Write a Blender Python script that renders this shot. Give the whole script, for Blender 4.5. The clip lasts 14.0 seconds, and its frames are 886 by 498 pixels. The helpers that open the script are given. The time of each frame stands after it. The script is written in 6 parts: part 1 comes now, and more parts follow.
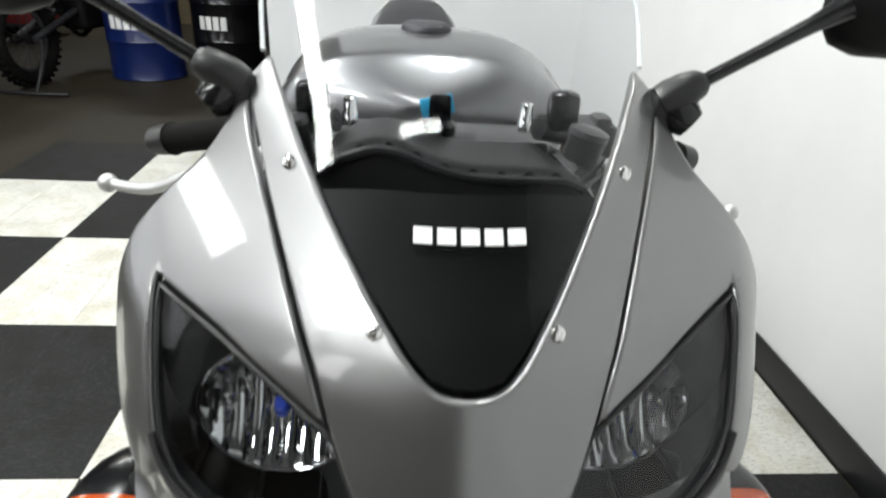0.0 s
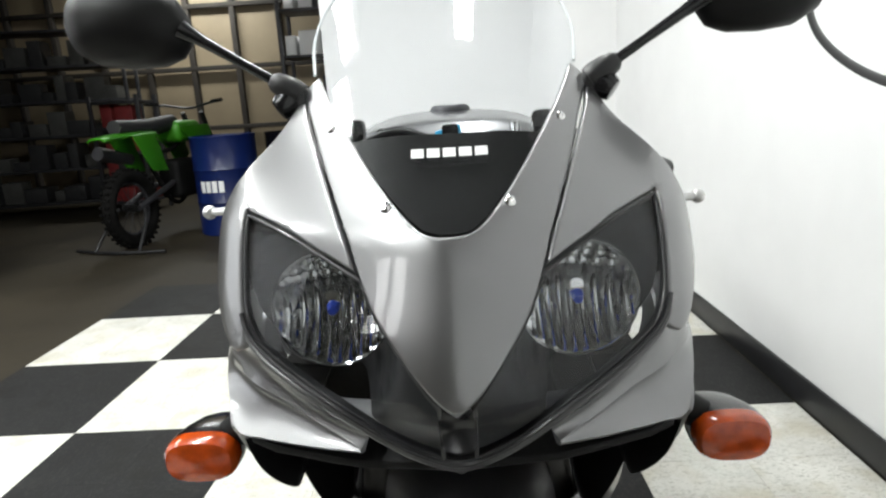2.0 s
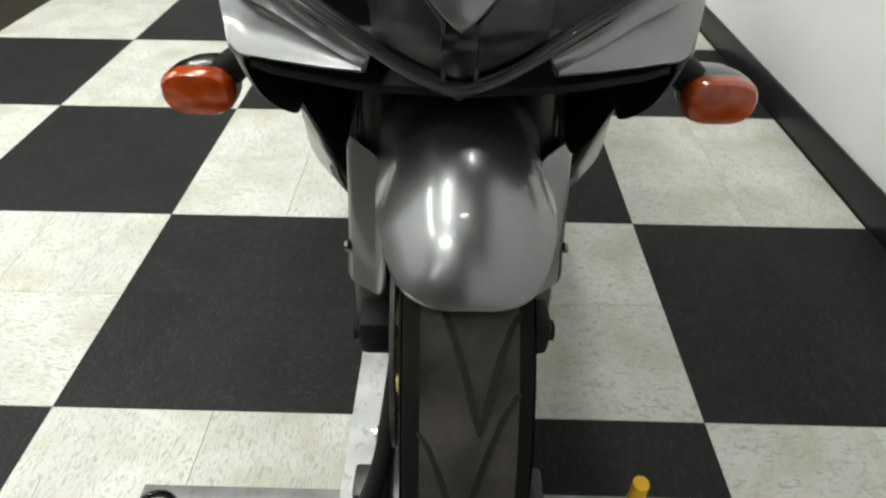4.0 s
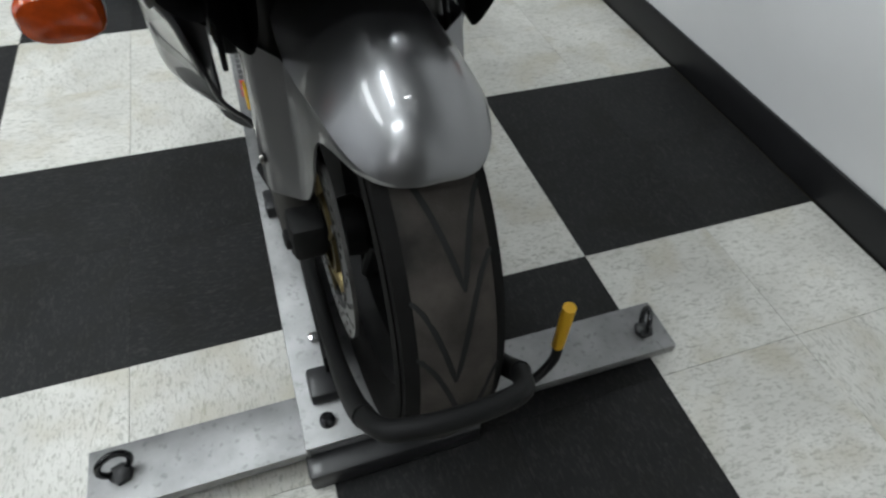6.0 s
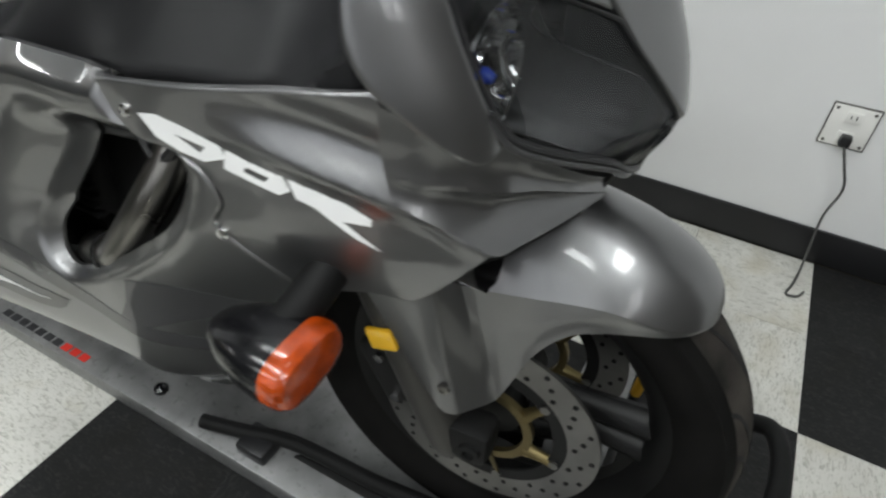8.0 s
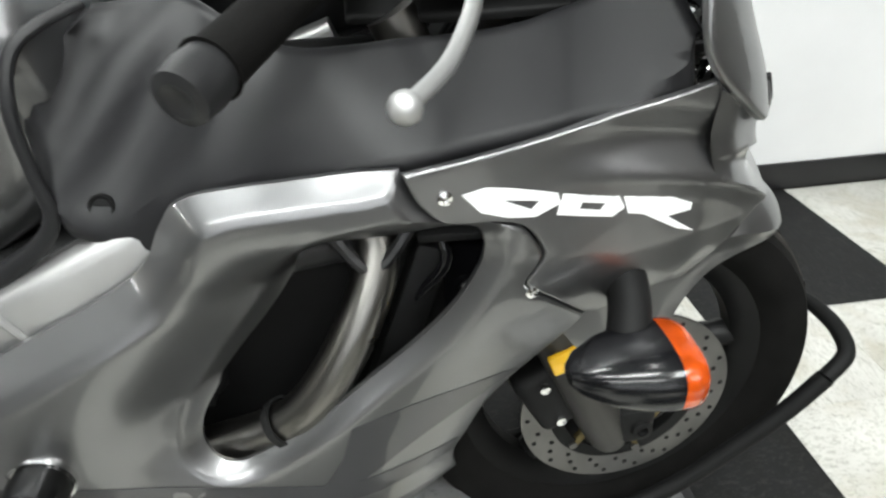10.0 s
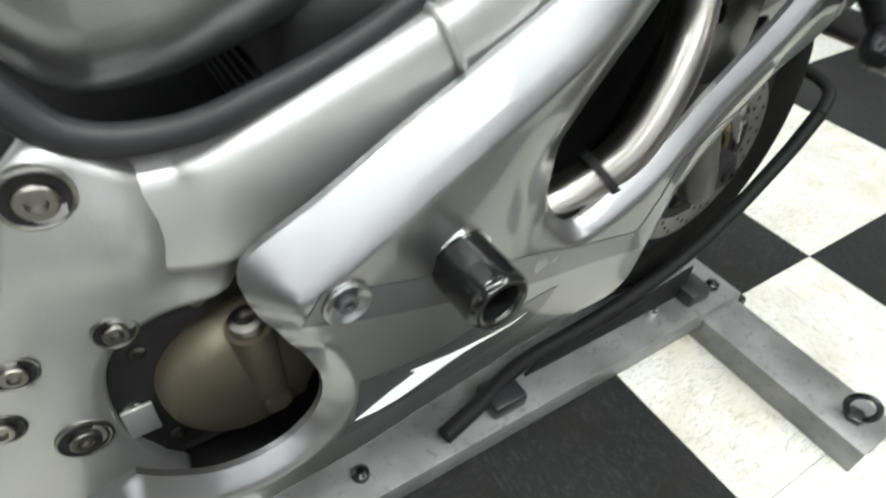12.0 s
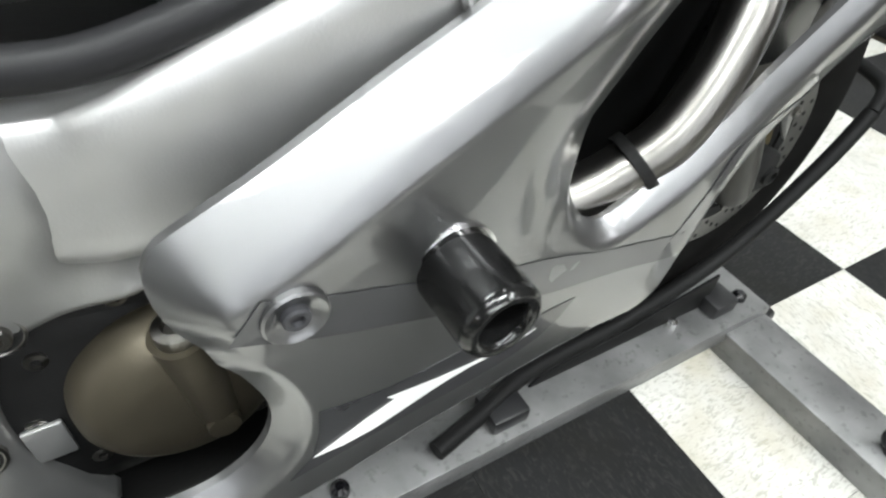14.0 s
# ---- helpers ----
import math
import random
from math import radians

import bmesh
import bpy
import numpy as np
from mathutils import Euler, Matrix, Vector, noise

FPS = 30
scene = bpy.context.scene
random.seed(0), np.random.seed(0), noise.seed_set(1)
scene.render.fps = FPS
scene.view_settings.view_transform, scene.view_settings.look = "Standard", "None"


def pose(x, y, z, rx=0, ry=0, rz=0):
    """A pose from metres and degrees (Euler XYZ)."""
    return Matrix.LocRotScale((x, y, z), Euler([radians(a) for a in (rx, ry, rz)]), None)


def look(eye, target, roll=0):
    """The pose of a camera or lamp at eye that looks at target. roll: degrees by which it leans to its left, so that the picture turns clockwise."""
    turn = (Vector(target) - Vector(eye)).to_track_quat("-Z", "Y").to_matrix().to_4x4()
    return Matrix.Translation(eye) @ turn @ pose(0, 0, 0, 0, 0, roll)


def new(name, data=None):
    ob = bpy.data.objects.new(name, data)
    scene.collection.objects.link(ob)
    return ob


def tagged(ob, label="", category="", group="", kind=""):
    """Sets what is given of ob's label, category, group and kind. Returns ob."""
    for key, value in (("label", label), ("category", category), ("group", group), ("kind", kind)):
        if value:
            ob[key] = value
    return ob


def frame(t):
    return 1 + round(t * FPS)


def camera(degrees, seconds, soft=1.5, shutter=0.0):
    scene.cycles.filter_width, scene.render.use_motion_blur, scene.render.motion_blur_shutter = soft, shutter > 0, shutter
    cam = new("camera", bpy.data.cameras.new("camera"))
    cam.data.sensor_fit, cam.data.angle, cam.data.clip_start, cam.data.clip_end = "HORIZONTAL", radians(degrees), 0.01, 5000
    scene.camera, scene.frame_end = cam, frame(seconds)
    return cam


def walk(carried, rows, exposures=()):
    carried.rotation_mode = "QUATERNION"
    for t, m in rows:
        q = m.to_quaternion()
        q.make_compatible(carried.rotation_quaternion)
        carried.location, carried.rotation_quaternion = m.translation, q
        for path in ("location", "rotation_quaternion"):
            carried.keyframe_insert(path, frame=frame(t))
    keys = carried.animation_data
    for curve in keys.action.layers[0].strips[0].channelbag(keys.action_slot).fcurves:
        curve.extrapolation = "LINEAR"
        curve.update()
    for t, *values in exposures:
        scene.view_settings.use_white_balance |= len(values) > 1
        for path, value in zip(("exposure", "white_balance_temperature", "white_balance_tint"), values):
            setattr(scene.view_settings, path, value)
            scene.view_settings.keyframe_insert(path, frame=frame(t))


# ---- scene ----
cam = camera(72.4, 14.0, soft=2.3, shutter=0.4)
PATH = [
    (0, (0.095, -1.035, 1.136), (0.253, 0.741, 0.23), 3.6),
    (0.5, (0.092, -1.105, 1.091), (0.174, 0.684, 0.201), 2.7),
    (1, (0.134, -1.174, 1.074), (0.121, 0.635, 0.221), 0.7),
    (1.5, (0.146, -1.217, 1.051), (0.073, 0.676, 0.41), -1.3),
    (2, (0.145, -1.246, 1.025), (0.081, 0.699, 0.563), -3.4),
    (2.5, (0.137, -1.256, 1.001), (0.069, 0.623, 0.32), -0.5),
    (3, (0.137, -1.263, 0.976), (0.095, 0.482, 0.0), 1.7),
    (3.5, (0.141, -1.271, 0.959), (0.086, 0.359, -0.198), 1.2),
    (6, (0.011, -1.31, 0.97), (0.491, -0.068, -0.523), 3.4),
    (6.5, (-0.016, -1.269, 0.95), (0.635, -0.128, -0.558), 7.4),
    (7, (-0.092, -1.085, 0.942), (0.732, -0.062, -0.566), 8.3),
    (7.5, (-0.19, -0.978, 0.996), (0.937, -0.08, -0.391), 6.1),
    (7.7, (-0.29, -0.929, 1.025), (1.02, -0.175, -0.284), 4.9),
    (8, (-0.377, -0.877, 1.035), (1.002, -0.201, -0.245), 3.8),
    (8.3, (-0.409, -0.783, 1.005), (1.028, -0.246, -0.278), 6.7),
    (8.5, (-0.415, -0.708, 0.993), (1.076, -0.281, -0.27), 7.0),
    (8.7, (-0.436, -0.675, 1.0), (1.094, -0.267, -0.221), 5.9),
    (10.8, (-0.502, -0.163, 1.016), (1.061, -0.885, -0.001), -2.4),
    (11, (-0.507, -0.082, 1.03), (0.989, -0.921, 0.002), 0.2),
    (11.5, (-0.447, 0.033, 0.965), (0.913, -0.833, -0.22), 2.6),
    (12, (-0.373, 0.036, 0.878), (0.839, -0.811, -0.469), 4.0),
    (12.5, (-0.327, -0.002, 0.797), (0.837, -0.788, -0.627), 2.9),
    (13, (-0.304, -0.018, 0.781), (0.869, -0.8, -0.638), 4.8),
    (13.5, (-0.303, -0.016, 0.788), (0.883, -0.795, -0.621), 5.1),
    (14, (-0.319, -0.013, 0.819), (0.889, -0.826, -0.551), 6.1),
]
walk(cam, [(t, look(eye, target, roll)) for t, eye, target, roll in PATH],
     exposures=[(0, -0.68, 6550, 10), (2.0, -0.55, 6550, 10), (3.5, -0.82, 6800, 5), (6.0, -1.32, 6200, 10), (6.6, -1.36, 6200, 10), (7.5, -1.36, 6400, 10), (8.7, -1.14, 6450, 10), (10.8, -0.28, 6500, 9), (14, -0.29, 6400, 10)])

# ---- world and light ----
world = bpy.data.worlds.new("world")
scene.world = world
world.use_nodes = True
world.node_tree.nodes["Background"].inputs[0].default_value = (0.75, 0.8, 0.9, 1)
world.node_tree.nodes["Background"].inputs[1].default_value = 0.01

CEIL = 3.3
# x, y, watts, length, turn, width
# last row is an added lamp, no known fixture, to brighten the rear wall
TUBES = [(-1.25, -0.35, 76, 1.2, 0, 0.2), (-1.05, 1.0, 50, 1.2, 0, 0.2), (-3.15, 0.45, 145, 3.4, 0, 0.6), (-1.8, -1.85, 78, 1.2, 90, 0.5), (-0.10, -0.98, 5, 0.45, 90, 0.05),
         (0.35, 0.7, 46, 1.2, 0, 0.2), (-3.2, 6.6, 85, 1.2, 90, 0.2)]


def strip_lamp(x, y, watts, long, turn, wide):
    data = bpy.data.lights.new("strip_light", "AREA")
    data.shape, data.size, data.size_y, data.energy = "RECTANGLE", wide, long, watts
    data.color = (0.96, 1.0, 0.985)
    lamp = new("strip_light", data)
    lamp.matrix_basis = pose(x, y, CEIL - 0.16, 0, 0, turn)


for row in TUBES:
    strip_lamp(*row)


# ---- materials ----
def material(name, color, rough=0.5, metal=0.0, coat=0.0, vary=0.12, scale=8.0, bump=0.0, bump_scale=200.0,
             rough_vary=0.08, coat_ior=1.5, emit=0.0, trans=0.0, ior=1.45, dark=None, spots=0.0, spec=0.5):
    m = bpy.data.materials.new(name)
    m.use_nodes = True
    t = m.node_tree
    p = t.nodes["Principled BSDF"]
    p.inputs["Metallic"].default_value = metal
    p.inputs["Specular IOR Level"].default_value = spec
    p.inputs["Coat Weight"].default_value = coat
    p.inputs["Coat Roughness"].default_value = 0.03
    p.inputs["Coat IOR"].default_value = coat_ior
    p.inputs["Transmission Weight"].default_value = trans
    p.inputs["IOR"].default_value = ior
    co = t.nodes.new("ShaderNodeTexCoord")
    n1 = t.nodes.new("ShaderNodeTexNoise")
    n1.inputs["Scale"].default_value, n1.inputs["Detail"].default_value = scale, 6
    t.links.new(co.outputs["Object"], n1.inputs["Vector"])
    mix = t.nodes.new("ShaderNodeMix")
    mix.data_type = "RGBA"
    low = dark or tuple(c * (1 - vary) for c in color)
    high = tuple(min(1, c * (1 + vary)) for c in color)
    mix.inputs[6].default_value, mix.inputs[7].default_value = (*low, 1), (*high, 1)
    ramp = t.nodes.new("ShaderNodeMapRange")
    ramp.inputs["From Min"].default_value, ramp.inputs["From Max"].default_value = 0.3, 0.7
    t.links.new(n1.outputs["Fac"], ramp.inputs["Value"])
    t.links.new(ramp.outputs["Result"], mix.inputs[0])
    last = mix.outputs[2]
    if spots:
        n3 = t.nodes.new("ShaderNodeTexNoise")
        n3.inputs["Scale"].default_value, n3.inputs["Detail"].default_value = scale * 6, 3
        t.links.new(co.outputs["Object"], n3.inputs["Vector"])
        r3 = t.nodes.new("ShaderNodeMapRange")
        r3.inputs["From Min"].default_value, r3.inputs["From Max"].default_value = 0.58, 0.72
        r3.inputs["To Max"].default_value = spots
        t.links.new(n3.outputs["Fac"], r3.inputs["Value"])
        m3 = t.nodes.new("ShaderNodeMix")
        m3.data_type = "RGBA"
        m3.inputs[7].default_value = (*[c * 0.45 for c in color], 1)
        t.links.new(r3.outputs["Result"], m3.inputs[0])
        t.links.new(last, m3.inputs[6])
        last = m3.outputs[2]
    t.links.new(last, p.inputs["Base Color"])
    rr = t.nodes.new("ShaderNodeMapRange")
    rr.inputs["To Min"].default_value, rr.inputs["To Max"].default_value = max(0.0, rough - rough_vary), min(1, rough + rough_vary)
    t.links.new(n1.outputs["Fac"], rr.inputs["Value"])
    t.links.new(rr.outputs["Result"], p.inputs["Roughness"])
    if bump:
        n2 = t.nodes.new("ShaderNodeTexNoise")
        n2.inputs["Scale"].default_value, n2.inputs["Detail"].default_value = bump_scale, 3
        t.links.new(co.outputs["Object"], n2.inputs["Vector"])
        b = t.nodes.new("ShaderNodeBump")
        b.inputs["Strength"].default_value, b.inputs["Distance"].default_value = bump, 0.002
        t.links.new(n2.outputs["Fac"], b.inputs["Height"])
        t.links.new(b.outputs["Normal"], p.inputs["Normal"])
    if emit:
        p.inputs["Emission Color"].default_value = (*color, 1)
        p.inputs["Emission Strength"].default_value = emit
    return m


SILVER = material("silver_paint", (0.205, 0.205, 0.209), 0.35, 0.95, 0.8, coat_ior=1.5, vary=0.05, scale=3, rough_vary=0.03, bump=0.02, bump_scale=1800)
EMBLEM_DARK = material("emblem_dark", (0.045, 0.045, 0.048), 0.35, 0.3, 1.0, vary=0.08)
PUCK = material("slider_plastic", (0.006, 0.006, 0.006), 0.16, 0, 0.0, vary=0.2, rough_vary=0.06)
DISC = material("disc_steel", (0.17, 0.167, 0.16), 0.38, 0.9, vary=0.2, scale=14)
GREY_DECAL = material("grey_decal", (0.055, 0.055, 0.057), 0.35, 0.3, 0.6, vary=0.05)
WHITE_DECAL = material("white_decal", (0.85, 0.85, 0.85), 0.35, 0.0, 0.6, vary=0.03)
BLACK_DECAL = material("black_decal", (0.03, 0.03, 0.032), 0.3, 0.0, 0.6, vary=0.1)
RED_DECAL = material("red_decal", (0.55, 0.03, 0.02), 0.4, vary=0.1)
ALUMINIUM = material("cast_aluminium", (0.50, 0.50, 0.495), 0.44, 0.85, 0.3, vary=0.08, scale=12, bump=0.08, bump_scale=600)
# the spar's aluminium, coloured darker since the pivot plate catches less light
SHADED_ALU = material("shaded_cast_aluminium", (0.34, 0.34, 0.335), 0.44, 0.85, 0.3, vary=0.08, scale=12, bump=0.08, bump_scale=600)
RAIL_ALU = material("worn_rail_aluminium", (0.23, 0.23, 0.23), 0.45, 0.7, 0, vary=0.25, scale=14, bump=0.1, bump_scale=300, spots=0.6)
CHROME = material("chrome", (0.8, 0.8, 0.8), 0.12, 1.0, vary=0.04)
BLUE_BULB = material("blue_bulb_glass", (0.03, 0.07, 0.45), 0.12, 0, 0.5)
BOWL_METAL = material("reflector_metal", (0.62, 0.62, 0.62), 0.08, 1.0, vary=0.03)
STEEL = material("header_steel", (0.21, 0.203, 0.19), 0.30, 1.0, vary=0.15, scale=10)
BLACK_PLASTIC = material("black_plastic", (0.012, 0.012, 0.013), 0.42, 0, 0.1, vary=0.25, scale=20, bump=0.08, bump_scale=900)
DASH = material("dash_black", (0.005, 0.005, 0.005), 0.38, vary=0.15, spec=0.12)
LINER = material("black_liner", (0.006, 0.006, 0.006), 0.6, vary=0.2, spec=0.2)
HOUSING = material("headlight_housing", (0.014, 0.014, 0.015), 0.42, 0, 0.0, spec=0.35, vary=0.12, scale=10)
BAY_WALL = material("pale_bay_wall", (0.42, 0.42, 0.41), 0.6, vary=0.12, scale=2)
# for walls out of view, dark so the silver paint mirrors little light
DARK_WALL = material("dark_unseen_wall", (0.05, 0.045, 0.038), 0.7, vary=0.2, scale=2)
SATIN = material("satin_inner_panel", (0.013, 0.013, 0.014), 0.40, 0, 0.0, spec=0.27, vary=0.12, scale=10, bump=0.05, bump_scale=1200)
RIM_BLACK = material("rim_black", (0.005, 0.005, 0.005), 0.42, 0, 0.0, spec=0.25, vary=0.25)
GLOSS_BLACK = material("gloss_black", (0.005, 0.005, 0.006), 0.20, 0, 0.1, vary=0.2, rough_vary=0.05)
DARK_PANEL = material("dark_grey_plastic", (0.045, 0.045, 0.046), 0.42, 0, 0.25, vary=0.12, scale=10, bump=0.06, bump_scale=1200)
RUBBER = material("tyre_rubber", (0.006, 0.0057, 0.0054), 0.85, 0, 0, vary=0.35, spec=0.12, scale=18, bump=0.2, bump_scale=350)
GROOVE = material("groove_black", (0.006, 0.006, 0.006), 0.9, vary=0.1)
TREAD = material("worn_tread_rubber", (0.066, 0.058, 0.051), 0.85, 0, 0, dark=(0.012, 0.011, 0.010), scale=12, spec=0.15, bump=0.3, bump_scale=280, spots=0.3)
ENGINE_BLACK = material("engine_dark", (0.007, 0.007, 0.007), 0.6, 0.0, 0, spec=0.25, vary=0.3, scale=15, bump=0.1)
FORK_GREY = material("fork_grey", (0.05, 0.048, 0.044), 0.42, 0.4, 0, vary=0.15, scale=14)
GOLD = material("gold_carrier", (0.15, 0.118, 0.055), 0.42, 0.9, 0, vary=0.15)
BRONZE = material("bronze_cover", (0.10, 0.087, 0.063), 0.5, 0.75, 0.05, vary=0.08, scale=14, bump=0.05, bump_scale=500)
ORANGE = material("amber_lens", (0.37, 0.048, 0.003), 0.2, 0, 0.4, vary=0.3, scale=60, rough_vary=0.05, bump=0.05, bump_scale=120)
YELLOW = material("yellow_grip", (0.75, 0.42, 0.02), 0.5, vary=0.1)
REFLECTOR = material("amber_reflector", (1.0, 0.56, 0.03), 0.25, 0, 0.5, vary=0.1)
BLUE_TAG = material("blue_tag", (0.05, 0.45, 0.75), 0.4, vary=0.1)
SEAT = material("seat_vinyl", (0.018, 0.018, 0.019), 0.6, bump=0.15, bump_scale=500, vary=0.2)
WALL_PAINT = material("white_wall_paint", (0.76, 0.76, 0.76), 0.55, vary=0.03, scale=3, bump=0.06, bump_scale=70)
BASE_VINYL = material("black_cove_base", (0.012, 0.012, 0.013), 0.4, vary=0.25, scale=6, bump=0.05, bump_scale=60)


def tile_vinyl(name, color, dark, light, rough, spec, depth):
    """Vinyl with short pressed strokes running two ways, and faint stains."""
    m = material(name, color, rough, 0, 0, dark=dark, scale=5, rough_vary=0.08, spec=spec)
    t = m.node_tree
    p = t.nodes["Principled BSDF"]
    co = t.nodes.new("ShaderNodeTexCoord")
    info = t.nodes.new("ShaderNodeObjectInfo")
    shift = t.nodes.new("ShaderNodeVectorMath")
    shift.operation = "ADD"
    big = t.nodes.new("ShaderNodeVectorMath")
    big.operation = "SCALE"
    t.links.new(info.outputs["Random"], big.inputs["Scale"])
    big.inputs[0].default_value = (7.0, 13.0, 5.0)
    t.links.new(co.outputs["Object"], shift.inputs[0])
    t.links.new(big.outputs[0], shift.inputs[1])
    strokes = []
    for turn in (25, 115):
        mp = t.nodes.new("ShaderNodeMapping")
        mp.inputs["Rotation"].default_value = (0, 0, radians(turn))
        mp.inputs["Scale"].default_value = (55, 170, 55)
        t.links.new(shift.outputs[0], mp.inputs["Vector"])
        n = t.nodes.new("ShaderNodeTexNoise")
        n.inputs["Scale"].default_value, n.inputs["Detail"].default_value = 1.0, 2
        n.inputs["Distortion"].default_value = 1.3
        t.links.new(mp.outputs[0], n.inputs["Vector"])
        strokes.append(n)
    patch = t.nodes.new("ShaderNodeTexNoise")
    patch.inputs["Scale"].default_value, patch.inputs["Detail"].default_value = 22, 1
    t.links.new(shift.outputs[0], patch.inputs["Vector"])
    pick = t.nodes.new("ShaderNodeMapRange")
    pick.inputs["From Min"].default_value, pick.inputs["From Max"].default_value = 0.47, 0.53
    t.links.new(patch.outputs["Fac"], pick.inputs["Value"])
    both = t.nodes.new("ShaderNodeMix")
    t.links.new(pick.outputs[0], both.inputs[0])
    t.links.new(strokes[0].outputs["Fac"], both.inputs[2])
    t.links.new(strokes[1].outputs["Fac"], both.inputs[3])
    mark = t.nodes.new("ShaderNodeMapRange")
    mark.inputs["From Min"].default_value, mark.inputs["From Max"].default_value = 0.50, 0.66
    mark.inputs["To Max"].default_value = 0.75
    t.links.new(both.outputs[0], mark.inputs["Value"])
    ink = t.nodes.new("ShaderNodeMix")
    ink.data_type = "RGBA"
    ink.inputs[7].default_value = (*light, 1)
    t.links.new(mark.outputs[0], ink.inputs[0])
    base = p.inputs["Base Color"].links[0].from_socket
    t.links.new(base, ink.inputs[6])
    stain = t.nodes.new("ShaderNodeTexNoise")
    stain.inputs["Scale"].default_value, stain.inputs["Detail"].default_value = 8, 7
    t.links.new(shift.outputs[0], stain.inputs["Vector"])
    smap = t.nodes.new("ShaderNodeMapRange")
    smap.inputs["From Min"].default_value, smap.inputs["From Max"].default_value = 0.50, 0.68
    smap.inputs["To Max"].default_value = 0.55
    t.links.new(stain.outputs["Fac"], smap.inputs["Value"])
    soil = t.nodes.new("ShaderNodeMix")
    soil.data_type = "RGBA"
    soil.inputs[7].default_value = (*[c * k for c, k in zip(color, (0.70, 0.65, 0.52))], 1)
    t.links.new(smap.outputs[0], soil.inputs[0])
    t.links.new(ink.outputs[2], soil.inputs[6])
    t.links.new(soil.outputs[2], p.inputs["Base Color"])
    b = t.nodes.new("ShaderNodeBump")
    b.inputs["Strength"].default_value, b.inputs["Distance"].default_value = depth, 0.001
    t.links.new(both.outputs[0], b.inputs["Height"])
    t.links.new(b.outputs["Normal"], p.inputs["Normal"])
    return m


WHITE_TILE = tile_vinyl("white_vinyl_tile", (0.58, 0.573, 0.535), (0.49, 0.483, 0.445), (0.31, 0.305, 0.265), 0.5, 0.4, 0.7)
BLACK_TILE = tile_vinyl("black_vinyl_tile", (0.014, 0.014, 0.0145), (0.009, 0.009, 0.0095), (0.030, 0.030, 0.028), 0.6, 0.2, 0.12)
CONCRETE = material("brown_stained_concrete", (0.034, 0.028, 0.019), 0.6, spec=0.2, dark=(0.020, 0.017, 0.012), scale=1.6, rough_vary=0.12, bump=0.1, bump_scale=30, spots=0.3)
CEILING = material("ceiling_board", (0.20, 0.20, 0.195), 0.8, vary=0.15, scale=2)
PANEL_TAN = material("tan_panel", (0.27, 0.215, 0.14), 0.6, vary=0.12, scale=2)
STUD = material("dark_stud", (0.03, 0.025, 0.02), 0.7, vary=0.2)
GREEN = material("green_plastic", (0.035, 0.20, 0.008), 0.35, vary=0.08)
BLUE_DRUM = material("blue_drum_paint", (0.004, 0.013, 0.085), 0.35, 0, 0.3, vary=0.12)
SHELF_STEEL = material("shelf_steel", (0.05, 0.05, 0.055), 0.5, 0.5, vary=0.2)
RED_BOX = material("red_carton", (0.20, 0.02, 0.02), 0.6, vary=0.2)
GREY_BOX = material("grey_carton", (0.07, 0.07, 0.066), 0.6, vary=0.2)
DARK_BOX = material("dark_carton", (0.03, 0.03, 0.032), 0.6, vary=0.2)
YELLOW_BOX = material("yellow_carton", (0.45, 0.35, 0.06), 0.6, vary=0.2)
OUTLET_WHITE = material("outlet_plastic", (0.8, 0.79, 0.76), 0.35, vary=0.03)
TUBE_GLOW = material("lamp_diffuser", (0.97, 1.0, 0.97), 0.5, emit=32.0)

DAYLIGHT_FRONT = material("daylight_front", (0.95, 0.95, 0.95), 0.9, emit=9.0)
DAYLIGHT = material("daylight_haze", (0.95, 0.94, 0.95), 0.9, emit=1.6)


def glass(name, color, rough, base, most=0.6, sharp=3.0):
    m = bpy.data.materials.new(name)
    m.use_nodes = True
    t = m.node_tree
    t.nodes.remove(t.nodes["Principled BSDF"])
    clear, gloss, mix, edge, power = (t.nodes.new("ShaderNode" + k) for k in ("BsdfTransparent", "BsdfGlossy", "MixShader", "LayerWeight", "Math"))
    clear.inputs[0].default_value = (*color, 1)
    gloss.inputs["Roughness"].default_value = rough
    power.operation = "POWER"
    power.inputs[1].default_value = sharp
    scale = t.nodes.new("ShaderNodeMapRange")
    scale.inputs["To Min"].default_value, scale.inputs["To Max"].default_value = base, most
    t.links.new(edge.outputs["Facing"], power.inputs[0])
    t.links.new(power.outputs[0], scale.inputs["Value"])
    t.links.new(scale.outputs["Result"], mix.inputs[0])
    t.links.new(clear.outputs[0], mix.inputs[1])
    t.links.new(gloss.outputs[0], mix.inputs[2])
    t.links.new(mix.outputs[0], t.nodes["Material Output"].inputs[0])
    return m


# pale colour stands in for the bright highlight on the windscreen's edge
EDGE_SHINE = material("screen_edge_shine", (0.62, 0.65, 0.67), 0.12, 0, 0.6, vary=0.1)
SCREEN = glass("clear_screen", (0.93, 0.94, 0.95), 0.02, 0.010, 0.45)
LENS = glass("headlight_lens", (0.93, 0.94, 0.95), 0.02, 0.022, 0.32, 3.8)


